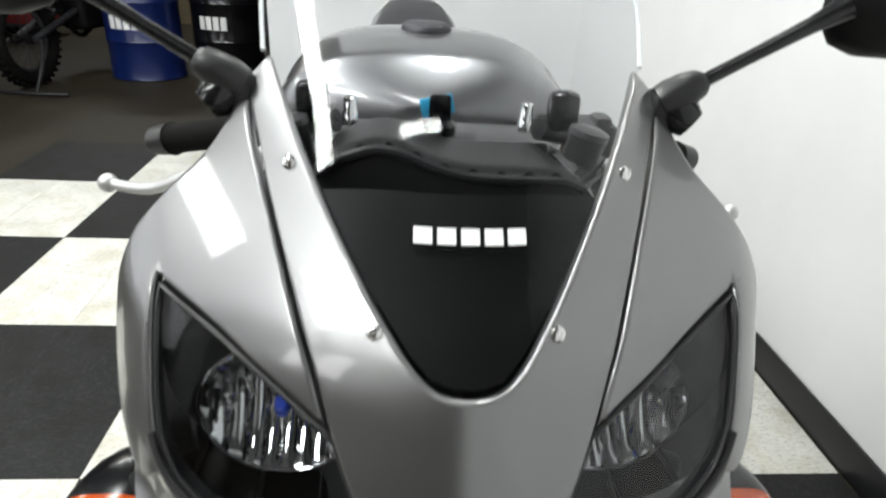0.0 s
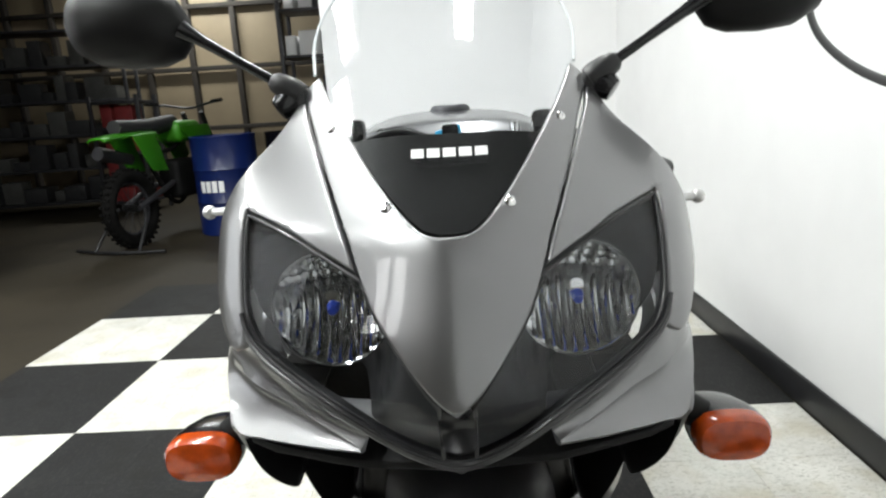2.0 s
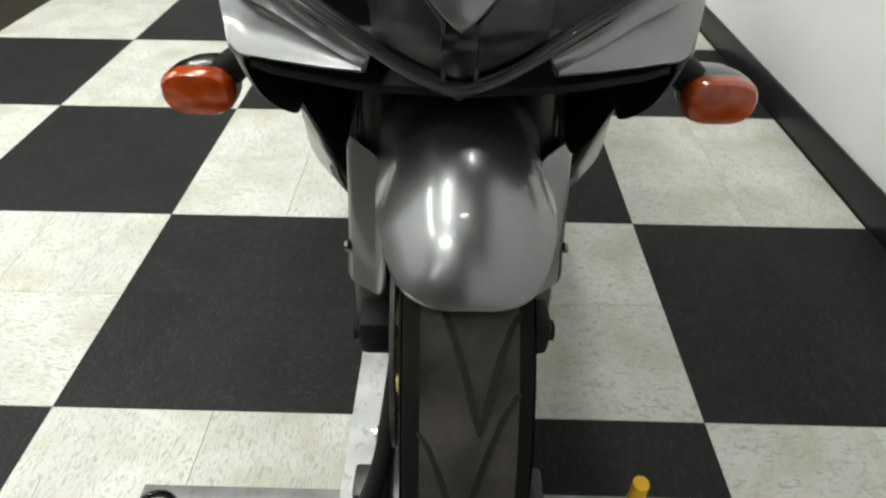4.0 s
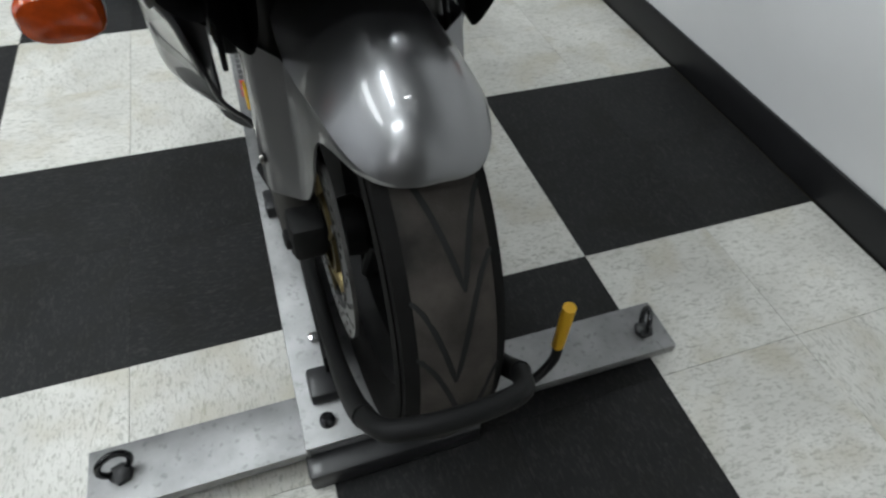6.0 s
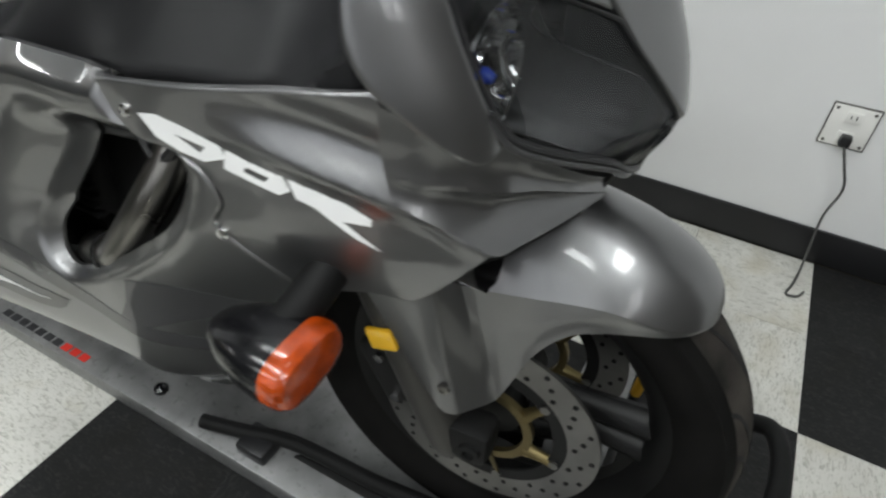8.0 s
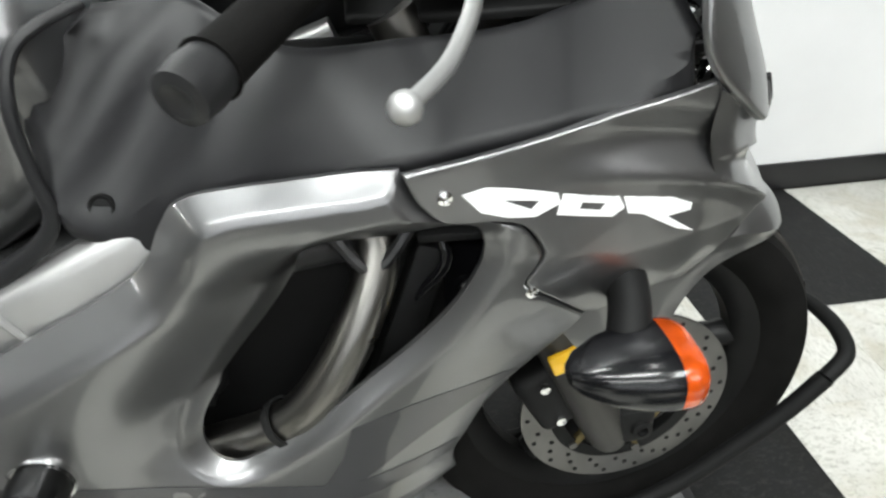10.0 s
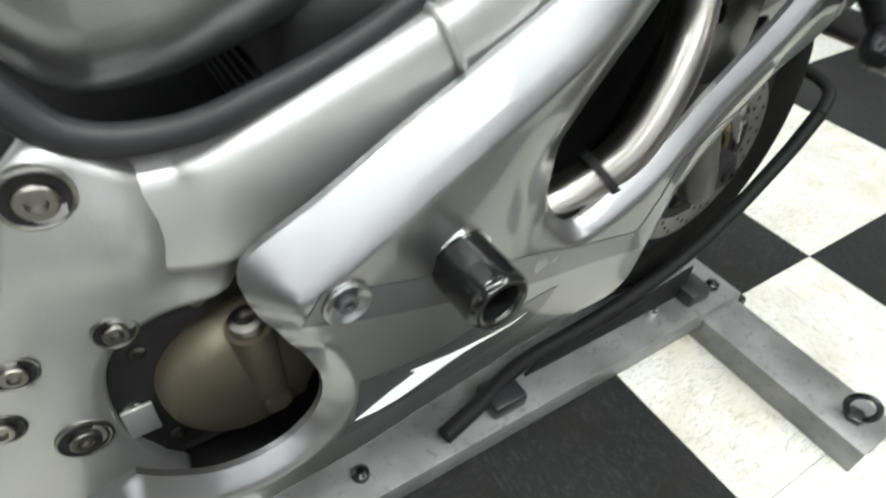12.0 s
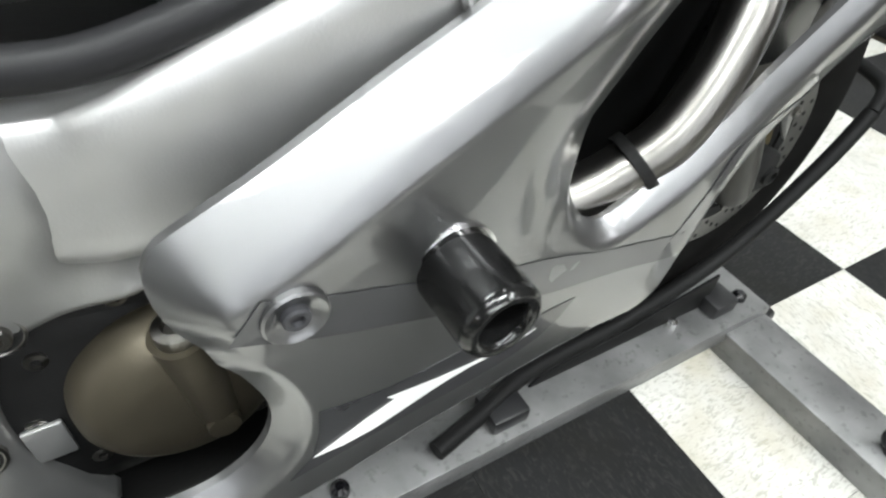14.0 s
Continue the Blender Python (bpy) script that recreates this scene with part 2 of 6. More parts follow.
# ---- mesh helpers ----
def herm(tab, t):
    """Smooth curve through the pairs of tab."""
    n = len(tab)
    i = min(max(sum(1 for a, b in tab if a <= t) - 1, 0), n - 2)
    (x0, y0), (x1, y1) = tab[i], tab[i + 1]
    h, s = x1 - x0, (t - x0) / (x1 - x0)

    def slope(k):
        a, b = max(k - 1, 0), min(k + 1, n - 1)
        return (tab[b][1] - tab[a][1]) / (tab[b][0] - tab[a][0])

    if s < 0:
        return y0 + (t - x0) * slope(0)
    if s > 1:
        return y1 + (t - x1) * slope(n - 1)
    return ((2 * s ** 3 - 3 * s * s + 1) * y0 + (s ** 3 - 2 * s * s + s) * h * slope(i)
            + (3 * s * s - 2 * s ** 3) * y1 + (s ** 3 - s * s) * h * slope(i + 1))


def spline(pts, n=6, closed=False):
    """Catmull-Rom through pts, n steps a span."""
    pts = [Vector(p) for p in pts]
    m = len(pts)
    out = []
    for i in range(m if closed else m - 1):
        p0, p1, p2, p3 = ((pts[(i + k) % m] for k in (-1, 0, 1, 2)) if closed else
                          (pts[min(max(i + k, 0), m - 1)] for k in (-1, 0, 1, 2)))
        for j in range(n):
            s = j / n
            out.append(0.5 * ((2 * p1) + (p2 - p0) * s + (2 * p0 - 5 * p1 + 4 * p2 - p3) * s * s + (3 * p1 - p0 - 3 * p2 + p3) * s ** 3))
    if not closed:
        out.append(pts[-1])
    return out


def join_bm(bm, other):
    me = bpy.data.meshes.new("tmp")
    other.to_mesh(me)
    bm.from_mesh(me)
    bpy.data.meshes.remove(me)
    other.free()
    return bm


def mesh_of(bm, mat, name, sharp=38):
    bmesh.ops.recalc_face_normals(bm, faces=bm.faces)
    for f in bm.faces:
        f.smooth = True
    for e in bm.edges:
        if len(e.link_faces) == 2 and e.calc_face_angle(0) > radians(sharp):
            e.smooth = False
    me = bpy.data.meshes.new(name)
    bm.to_mesh(me)
    bm.free()
    me.materials.append(mat)
    return me


def part(name, bm, mat, parent, label="", sharp=38, m=None):
    if m is not None:
        bmesh.ops.transform(bm, matrix=m, verts=bm.verts)
    ob = new(name, mesh_of(bm, mat, name, sharp))
    ob.parent = parent
    return tagged(ob, label) if label else ob


def thing(name, label, category, at=(0, 0, 0), turn=0, group="", kind=""):
    ob = new(name)
    ob.matrix_basis = pose(*at, 0, 0, turn)
    return tagged(ob, label, category, group, kind)


def solid(name, bm, mat, label, category, at=(0, 0, 0), turn=0, group="", kind="", sharp=38):
    ob = new(name, mesh_of(bm, mat, name, sharp))
    ob.matrix_basis = pose(*at, 0, 0, turn)
    return tagged(ob, label, category, group, kind)


def box(sx, sy, sz, at=(0, 0, 0), bevel=0.004, seg=2):
    bm = bmesh.new()
    bmesh.ops.create_cube(bm, size=1, matrix=Matrix.Translation(at) @ Matrix.Diagonal((sx, sy, sz, 1)))
    if bevel:
        bmesh.ops.bevel(bm, geom=bm.edges[:], offset=bevel, segments=seg, profile=0.5, affect="EDGES")
    return bm


def lathe(profile, seg=32, m=None):
    """Turn the pairs (radius, z) about z; closed where the radius is 0."""
    bm = bmesh.new()
    rings = []
    for r, z in profile:
        if r < 1e-6:
            rings.append([bm.verts.new((0, 0, z))])
        else:
            rings.append([bm.verts.new((r * math.cos(2 * math.pi * k / seg), r * math.sin(2 * math.pi * k / seg), z)) for k in range(seg)])
    for a, b in zip(rings, rings[1:]):
        for k in range(seg):
            q = [a[k % len(a)], a[(k + 1) % len(a)], b[(k + 1) % len(b)], b[k % len(b)]]
            q = list(dict.fromkeys(q))
            if len(q) > 2:
                bm.faces.new(q)
    if m is not None:
        bmesh.ops.transform(bm, matrix=m, verts=bm.verts)
    return bm


def along(axis, at=(0, 0, 0)):
    """Turns z to axis and moves to at."""
    return Matrix.Translation(at) @ Vector(axis).to_track_quat("Z", "Y").to_matrix().to_4x4()


def tube(pts, radius, seg=14, steps=6, closed=False, flat=1.0, caps=True):
    """A round bar along a smooth line; radius a number or one for each point."""
    line = spline(pts, steps, closed) if steps > 1 else [Vector(p) for p in pts]
    n = len(line)
    radii = [radius] * len(pts) if isinstance(radius, (int, float)) else list(radius)
    bm = bmesh.new()
    rings = []
    up = None
    for i, p in enumerate(line):
        a, b = (line[(i - 1) % n], line[(i + 1) % n]) if closed else (line[max(i - 1, 0)], line[min(i + 1, n - 1)])
        d = (b - a).normalized()
        if up is None:
            up = d.orthogonal().normalized()
        up = (up - d * up.dot(d)).normalized()
        w = d.cross(up)
        f = i / max(n - 1, 1) * (len(radii) - 1)
        k = min(int(f), len(radii) - 2) if len(radii) > 1 else 0
        r = radii[k] + (radii[min(k + 1, len(radii) - 1)] - radii[k]) * (f - k)
        rings.append([bm.verts.new(p + (up * math.cos(2 * math.pi * j / seg) + w * flat * math.sin(2 * math.pi * j / seg)) * r) for j in range(seg)])
    for i in range(n if closed else n - 1):
        a, b = rings[i], rings[(i + 1) % n]
        for j in range(seg):
            bm.faces.new((a[j], a[(j + 1) % seg], b[(j + 1) % seg], b[j]))
    if not closed and caps:
        bm.faces.new(rings[0][::-1])
        bm.faces.new(rings[-1])
    return bm


def loft(sections, cap=True):
    """Skin over rings of equal length."""
    bm = bmesh.new()
    rings = [[bm.verts.new(p) for p in s] for s in sections]
    n = len(rings[0])
    for a, b in zip(rings, rings[1:]):
        for j in range(n):
            bm.faces.new((a[j], a[(j + 1) % n], b[(j + 1) % n], b[j]))
    if cap:
        bm.faces.new(rings[0][::-1])
        bm.faces.new(rings[-1])
    return bm


def plate(poly, thick, to3d, bevel=0.0):
    """A flat plate from a closed outline of (a, b), through to3d(a, b, h)."""
    bm = bmesh.new()
    low = [bm.verts.new(to3d(a, b, 0)) for a, b in poly]
    top = [bm.verts.new(to3d(a, b, thick)) for a, b in poly]
    n = len(poly)
    bm.faces.new(low[::-1])
    bm.faces.new(top)
    for j in range(n):
        bm.faces.new((low[j], low[(j + 1) % n], top[(j + 1) % n], top[j]))
    if bevel:
        bmesh.ops.recalc_face_normals(bm, faces=bm.faces)
        bmesh.ops.bevel(bm, geom=[e for e in bm.edges if e.calc_face_angle(0) > 0.7], offset=bevel, segments=2, profile=0.5, affect="EDGES")
    return bm


def inside(p, poly):
    x, y = p
    hit = False
    for (x0, y0), (x1, y1) in zip(poly, poly[1:] + poly[:1]):
        if (y0 > y) != (y1 > y) and x < (x1 - x0) * (y - y0) / (y1 - y0) + x0:
            hit = not hit
    return hit


def even(loop, pace):
    """The closed outline with its points at even steps between its corners."""
    loop = [Vector(p) for p in loop]
    n = len(loop)
    corner = [k for k in range(n) if (loop[(k + 1) % n] - loop[k]).normalized().dot((loop[k] - loop[k - 1]).normalized()) < 0.82] or [0]
    out = []
    for i, a in enumerate(corner):
        b = corner[(i + 1) % len(corner)]
        run = [loop[(a + k) % n] for k in range(((b - a) % n or n) + 1)]
        far = [0.0]
        for p, q in zip(run, run[1:]):
            far.append(far[-1] + (q - p).length)
        m = max(1, round(far[-1] / pace))
        for j in range(m):
            d = far[-1] * j / m
            k = max(x for x in range(len(run) - 1) if far[x] <= d + 1e-9)
            out.append(run[k].lerp(run[k + 1], (d - far[k]) / max(far[k + 1] - far[k], 1e-9)))
    return out


def bevel_sink(wide, g):
    """Depth of a broad slanted edge, wide from its crease, with a short round at the crease."""
    d = np.maximum(wide - g, 0)
    e = 0.006
    return 0.85 * np.where(d < e, d * d / (2 * e), d - e / 2)


def skin(outer, holes, fn, out, step=0.012, thick=0.004, roll=0.0, lift=0.0, hole_roll=None, roll_at=None):
    """A bent panel: the outline and holes, in the two measures of fn, laid on fn's surface, with thickness and rolled edges."""
    from mathutils.geometry import delaunay_2d_cdt
    pace = min(step * 0.6, 0.007) if (roll or hole_roll) else step
    loops = [[tuple(p) for p in even(outer, pace)]] + [[tuple(p) for p in even(h, pace)] for h in holes]
    verts, edges, own = [], [], []
    for li, loop in enumerate(loops):
        b = len(verts)
        verts += [Vector(p) for p in loop]
        own += [li] * len(loop)
        edges += [(b + k, b + (k + 1) % len(loop)) for k in range(len(loop))]
    seg = np.array([[*verts[a], *verts[b]] for a, b in edges])
    seg_roll = np.array([(roll_at(verts[a]) if roll_at else roll) if own[a] == 0 else (hole_roll if hole_roll is not None else roll) for a, b in edges])

    def gap(p):
        d = seg[:, 2:] - seg[:, :2]
        s = np.clip(((np.array(p) - seg[:, :2]) * d).sum(1) / np.maximum((d * d).sum(1), 1e-12), 0, 1)
        return np.hypot(*(seg[:, :2] + d * s[:, None] - np.array(p)).T)

    def good(p):
        return inside(p, loops[0]) and not any(inside(p, h) for h in loops[1:])

    extra = []
    big = max(roll, hole_roll or 0)
    if big:
        for li, loop in enumerate(loops):
            r = roll if li == 0 else (hole_roll if hole_roll is not None else roll)
            if not r:
                continue
            area = sum(p[0] * q[1] - q[0] * p[1] for p, q in zip(loop, loop[1:] + loop[:1]))
            turn = (1 if area > 0 else -1) * (1 if li == 0 else -1)
            for k, p in enumerate(loop):
                d = (Vector(loop[(k + 1) % len(loop)]) - Vector(p)).normalized() + (Vector(p) - Vector(loop[k - 1])).normalized()
                if d.length < 1.2:
                    continue
                nrm = Vector((-d.y, d.x)).normalized() * turn
                r = roll_at(Vector(p)) if (roll_at and li == 0) else r
                for q in (0.1, 0.3, 0.6, 0.9, 1.05):
                    e = Vector(p) + nrm * q * r
                    if good(e) and gap(e).min() > q * r * 0.93:
                        extra.append(e)
    lo, hi = seg[:, :2].min(0), seg[:, :2].max(0)
    a = lo[0] + step / 2
    row = 0
    while a < hi[0]:
        b = lo[1] + (step / 2 if row % 2 else step)
        while b < hi[1]:
            if good((a, b)) and (gap((a, b)) > np.maximum(step * 0.45, seg_roll * 1.15)).all():
                extra.append(Vector((a, b)))
            b += step
        a += step * 0.87
        row += 1
    co, ed, fa, *_ = delaunay_2d_cdt(verts + extra, edges, [], 0, 1e-6)
    faces = []
    for f in fa:
        c = sum((co[i] for i in f), Vector((0, 0))) / len(f)
        if good(c):
            faces.append(f)
    bm = bmesh.new()
    top, low = [], []
    e = 1e-3
    for c in co:
        p = Vector(fn(c.x, c.y))
        n = (Vector(fn(c.x + e, c.y)) - Vector(fn(c.x - e, c.y))).cross(Vector(fn(c.x, c.y + e)) - Vector(fn(c.x, c.y - e))).normalized()
        if n.dot(out) < 0:
            n = -n
        g = gap(c)
        sink = 0.0
        if big:
            with np.errstate(divide="ignore", invalid="ignore"):
                s = np.where((seg_roll > 0) & (g < seg_roll), seg_roll - np.sqrt(np.maximum(seg_roll ** 2 - (seg_roll - g) ** 2, 0)), 0)
                s = np.where((seg_roll > 0.0125) & (g < seg_roll), bevel_sink(seg_roll, g), s)
            sink = float(s.max())
        p = p + n * (lift - sink)
        top.append(bm.verts.new(p))
        low.append(bm.verts.new(p - n * thick))
    count = {}
    for f in faces:
        bm.faces.new([top[i] for i in f])
        bm.faces.new([low[i] for i in reversed(f)])
        for i, j in zip(f, f[1:] + f[:1]):
            count[(i, j)] = 1
    for (i, j) in count:
        if (j, i) not in count:
            bm.faces.new((top[j], top[i], low[i], low[j]))
    bmesh.ops.delete(bm, geom=[v for v in bm.verts if not v.link_faces], context="VERTS")
    return bm


def mirror_x(bm, s):
    if s < 0:
        bmesh.ops.transform(bm, matrix=Matrix.Diagonal((-1, 1, 1, 1)), verts=bm.verts)
        bmesh.ops.reverse_faces(bm, faces=bm.faces)
    return bm


SIDES = (-1, 1)


def outline(*runs, n=5):
    """Smooth runs, joined at sharp corners, as one closed outline."""
    out = []
    for run in runs:
        pts = spline(run, n) if len(run) > 2 else [Vector(p) for p in run]
        for p in pts:
            if not out or (p - out[-1]).length > 1e-4:
                out.append(p)
    if (out[0] - out[-1]).length < 1e-4:
        out.pop()
    return out


# ---- room ----
T = 0.305
WALL_X, FRONT_Y, BACK_Y = 1.235, -2.5, 3.0


def room():
    bm = box(14.0, 16.0, 0.2, (-4.0, 4.0, -0.1035), 0)
    solid("floor", bm, CONCRETE, "brown stained concrete shop floor", "floor", kind="structure")
    solid("wall_east", box(0.12, BACK_Y - FRONT_Y + 0.12, CEIL, (WALL_X + 0.06, (BACK_Y + FRONT_Y) / 2, CEIL / 2), 0), WALL_PAINT,
          "white painted showroom wall", "wall", kind="structure")
    solid("wall_south", box(1.2, 0.12, CEIL, (WALL_X + 0.12 - 0.6, FRONT_Y - 0.06, CEIL / 2), 0), WALL_PAINT,
          "white painted showroom wall", "wall", kind="structure")
    west, x0, x1, z0, z1 = WALL_X + 0.12 - 12.2, -3.05, -2.0, 1.5, 2.75
    east = WALL_X + 0.12 - 1.2
    for size, at in (((x0 - west, 0.12, CEIL), ((x0 + west) / 2, CEIL / 2)), ((east - x1, 0.12, CEIL), ((east + x1) / 2, CEIL / 2)),
                     ((x1 - x0, 0.12, z0), ((x0 + x1) / 2, z0 / 2)), ((x1 - x0, 0.12, CEIL - z1), ((x0 + x1) / 2, (CEIL + z1) / 2))):
        # unseen wall, added dark to cut what the bike reflects
        solid("wall_southwest", box(*size, (at[0], FRONT_Y - 0.06, at[1]), 0), DARK_WALL, "unseen dark wall that dims the reflections", "wall", kind="structure")
    w = thing("window_2", "bright shop window with dark metal frame", "window", ((x0 + x1) / 2, FRONT_Y - 0.06, (z0 + z1) / 2), kind="structure")
    for k in (-1, 0, 1):
        part("window_frame", box(0.05, 0.06, z1 - z0, (k * (x1 - x0 - 0.05) / 2, 0, 0), 0.004), SHELF_STEEL, w)
    for k in (-1, 1):
        part("window_frame", box(x1 - x0, 0.06, 0.05, (0, 0, k * (z1 - z0 - 0.05) / 2), 0.004), SHELF_STEEL, w)
    solid("backdrop_front", box(x1 - x0 - 0.01, 0.02, z1 - z0 - 0.01, ((x0 + x1) / 2, FRONT_Y - 0.10, (z0 + z1) / 2), 0), DAYLIGHT_FRONT, "bright hazy daylight outside the front window", "backdrop", kind="structure")
    solid("wall_north", box(WALL_X + 0.72, 0.12, CEIL, ((WALL_X - 0.72) / 2, BACK_Y + 0.06, CEIL / 2), 0), WALL_PAINT,
          "white painted partition wall behind the motorcycle", "wall", kind="structure")
    solid("wall_far", box(14, 0.12, CEIL, (-4, 9.06, CEIL / 2), 0), PANEL_TAN, "tan panelled rear workshop wall", "wall", kind="structure")
    # also out of view and darkened for the reflections
    solid("wall_west", box(0.12, 11.5, CEIL, (-10.9, 3.3, CEIL / 2), 0), DARK_WALL, "unseen dark side wall that dims the reflections", "wall", kind="structure")
    solid("ceiling", box(14, 16, 0.1, (-4, 4, CEIL + 0.05), 0), CEILING, "plain dark grey workshop ceiling", "ceiling", kind="structure")
    for name, size, at in (("baseboard_1", (0.012, BACK_Y - FRONT_Y, 0.1), (WALL_X - 0.006, (BACK_Y + FRONT_Y) / 2, 0.05)),
                           ("baseboard_2", (1.06, 0.012, 0.1), (WALL_X - 0.542, FRONT_Y + 0.006, 0.05)),
                           ("baseboard_3", (WALL_X + 0.70, 0.012, 0.1), ((WALL_X - 0.73) / 2, BACK_Y - 0.006, 0.05))):
        solid(name, box(*size, at, 0.004), BASE_VINYL, "black vinyl cove base strip", "baseboard", kind="structure")


room()

WEST_X = -4.5


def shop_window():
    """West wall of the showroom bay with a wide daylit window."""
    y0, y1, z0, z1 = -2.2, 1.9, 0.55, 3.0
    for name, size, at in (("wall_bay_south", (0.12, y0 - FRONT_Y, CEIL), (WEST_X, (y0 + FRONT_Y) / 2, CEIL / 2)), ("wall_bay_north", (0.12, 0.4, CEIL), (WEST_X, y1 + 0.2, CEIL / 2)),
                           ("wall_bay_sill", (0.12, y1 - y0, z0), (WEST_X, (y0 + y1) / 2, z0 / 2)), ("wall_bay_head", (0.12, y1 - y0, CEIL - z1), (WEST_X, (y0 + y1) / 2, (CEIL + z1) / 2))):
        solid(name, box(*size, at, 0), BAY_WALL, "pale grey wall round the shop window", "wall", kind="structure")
    # unseen wall added to keep window light off the racks and dirt bike
    solid("wall_light_block", box(1.25, 0.1, CEIL, (WEST_X + 0.625 + 0.06, y1 + 0.45, CEIL / 2), 0), DARK_WALL, "unseen dark wall blocking window light from the workshop", "wall", kind="structure")
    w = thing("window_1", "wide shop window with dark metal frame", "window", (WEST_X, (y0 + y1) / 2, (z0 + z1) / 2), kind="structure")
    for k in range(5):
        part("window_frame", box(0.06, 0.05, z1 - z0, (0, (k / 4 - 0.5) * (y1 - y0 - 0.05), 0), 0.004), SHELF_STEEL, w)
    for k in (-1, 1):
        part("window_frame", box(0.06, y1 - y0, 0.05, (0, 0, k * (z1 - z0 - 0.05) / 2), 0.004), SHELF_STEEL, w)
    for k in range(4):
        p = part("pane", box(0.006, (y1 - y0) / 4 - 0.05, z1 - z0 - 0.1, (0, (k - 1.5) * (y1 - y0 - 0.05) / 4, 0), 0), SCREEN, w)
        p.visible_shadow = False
    # unseen sheet added so the backdrop's glow does not leak into the workshop
    solid("backdrop_shield", box(0.03, y1 - y0 + 0.3, CEIL, (WEST_X - 0.16, (y0 + y1) / 2, CEIL / 2), 0), DARK_WALL, "unseen dark sheet holding back the backdrop's glow", "wall", kind="structure")
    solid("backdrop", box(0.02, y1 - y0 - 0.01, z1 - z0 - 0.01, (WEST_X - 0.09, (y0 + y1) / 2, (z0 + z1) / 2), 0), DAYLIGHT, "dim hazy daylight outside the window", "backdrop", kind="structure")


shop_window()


def outlet():
    o = thing("wall_outlet", "white double wall socket with a dark metal rim", "outlet", (WALL_X, -1.138, 0.386))
    part("rim_frame", box(0.004, 0.104, 0.108, (-0.002, 0, 0), 0.0015), STEEL, o, "dull metal rim")
    part("cover_plate", box(0.006, 0.097, 0.100, (-0.005, 0, 0), 0.002), OUTLET_WHITE, o)
    for y in (-0.040, 0.040):
        for z in (-0.042, 0.042):
            part("plate_screw", lathe([(0, 0), (0.004, 0), (0.003, 0.0015), (0, 0.002)], 10, along((-1, 0, 0), (-0.008, y, z))), STEEL, o)
    for z in (-0.025, 0.025):
        s = part("socket", box(0.004, 0.034, 0.028, (-0.0095, 0, z), 0.0015), OUTLET_WHITE, o)
        for y in (-0.006, 0.006):
            part("slot", box(0.001, 0.0025, 0.009, (-0.0118, y, z + 0.002), 0), BLACK_PLASTIC, s)
    c = thing("power_cord", "grey power cord with a black plug hanging to the floor", "cord", (WALL_X, -1.141, 0.361))
    part("plug", box(0.03, 0.026, 0.026, (-0.026, 0, 0), 0.006), BLACK_PLASTIC, c)
    part("cable", tube([(-0.035, 0, -0.005), (-0.05, -0.02, -0.05), (-0.035, -0.046, -0.12), (-0.04, -0.035, -0.20), (-0.06, -0.04, -0.29), (-0.10, -0.04, -0.345), (-0.15, -0.03, -0.3575),
                        (-0.19, -0.02, -0.3575), (-0.188, -0.045, -0.3575), (-0.16, -0.06, -0.3575)], 0.0032, 8), GREY_BOX, c)


outlet()


def ceiling_lamp(x, y, watts, long, turn, wide):
    o = thing("ceiling_light", "white fluorescent ceiling light out of view", "lamp", (x, y, CEIL - 0.1), turn, group="ceiling lights")
    part("housing", box(wide + 0.06, long + 0.06, 0.08, (0, 0, 0.06), 0.006), OUTLET_WHITE, o)
    for s in SIDES:
        part("tube", lathe([(0, 0.01 - long / 2), (0.013, 0.01 - long / 2), (0.013, long / 2 - 0.01), (0, long / 2 - 0.01)], 12, Matrix.Translation((s * wide * 0.33, 0, 0.0)) @ Matrix.Rotation(radians(90), 4, "X")), TUBE_GLOW, o)


# includes the added lamp over the rear of the workshop
for row in TUBES:
    ceiling_lamp(*row)


# ---- wheel stand ----
def eye_bolt(parent, at, turn):
    m = Matrix.Translation(at) @ Matrix.Rotation(radians(turn), 4, "Z")
    ring = part("tie_down_ring", tube([(0.022 * math.cos(a), 0.004, 0.03 + 0.026 * math.sin(a)) for a in np.linspace(0, 2 * math.pi, 9)[:-1]], 0.0052, 10, 3, True), GLOSS_BLACK, parent, m=m)
    part("nut", lathe([(0, 0), (0.017, 0), (0.017, 0.008), (0.011, 0.012), (0, 0.012)], 6, m), BLACK_PLASTIC, ring)


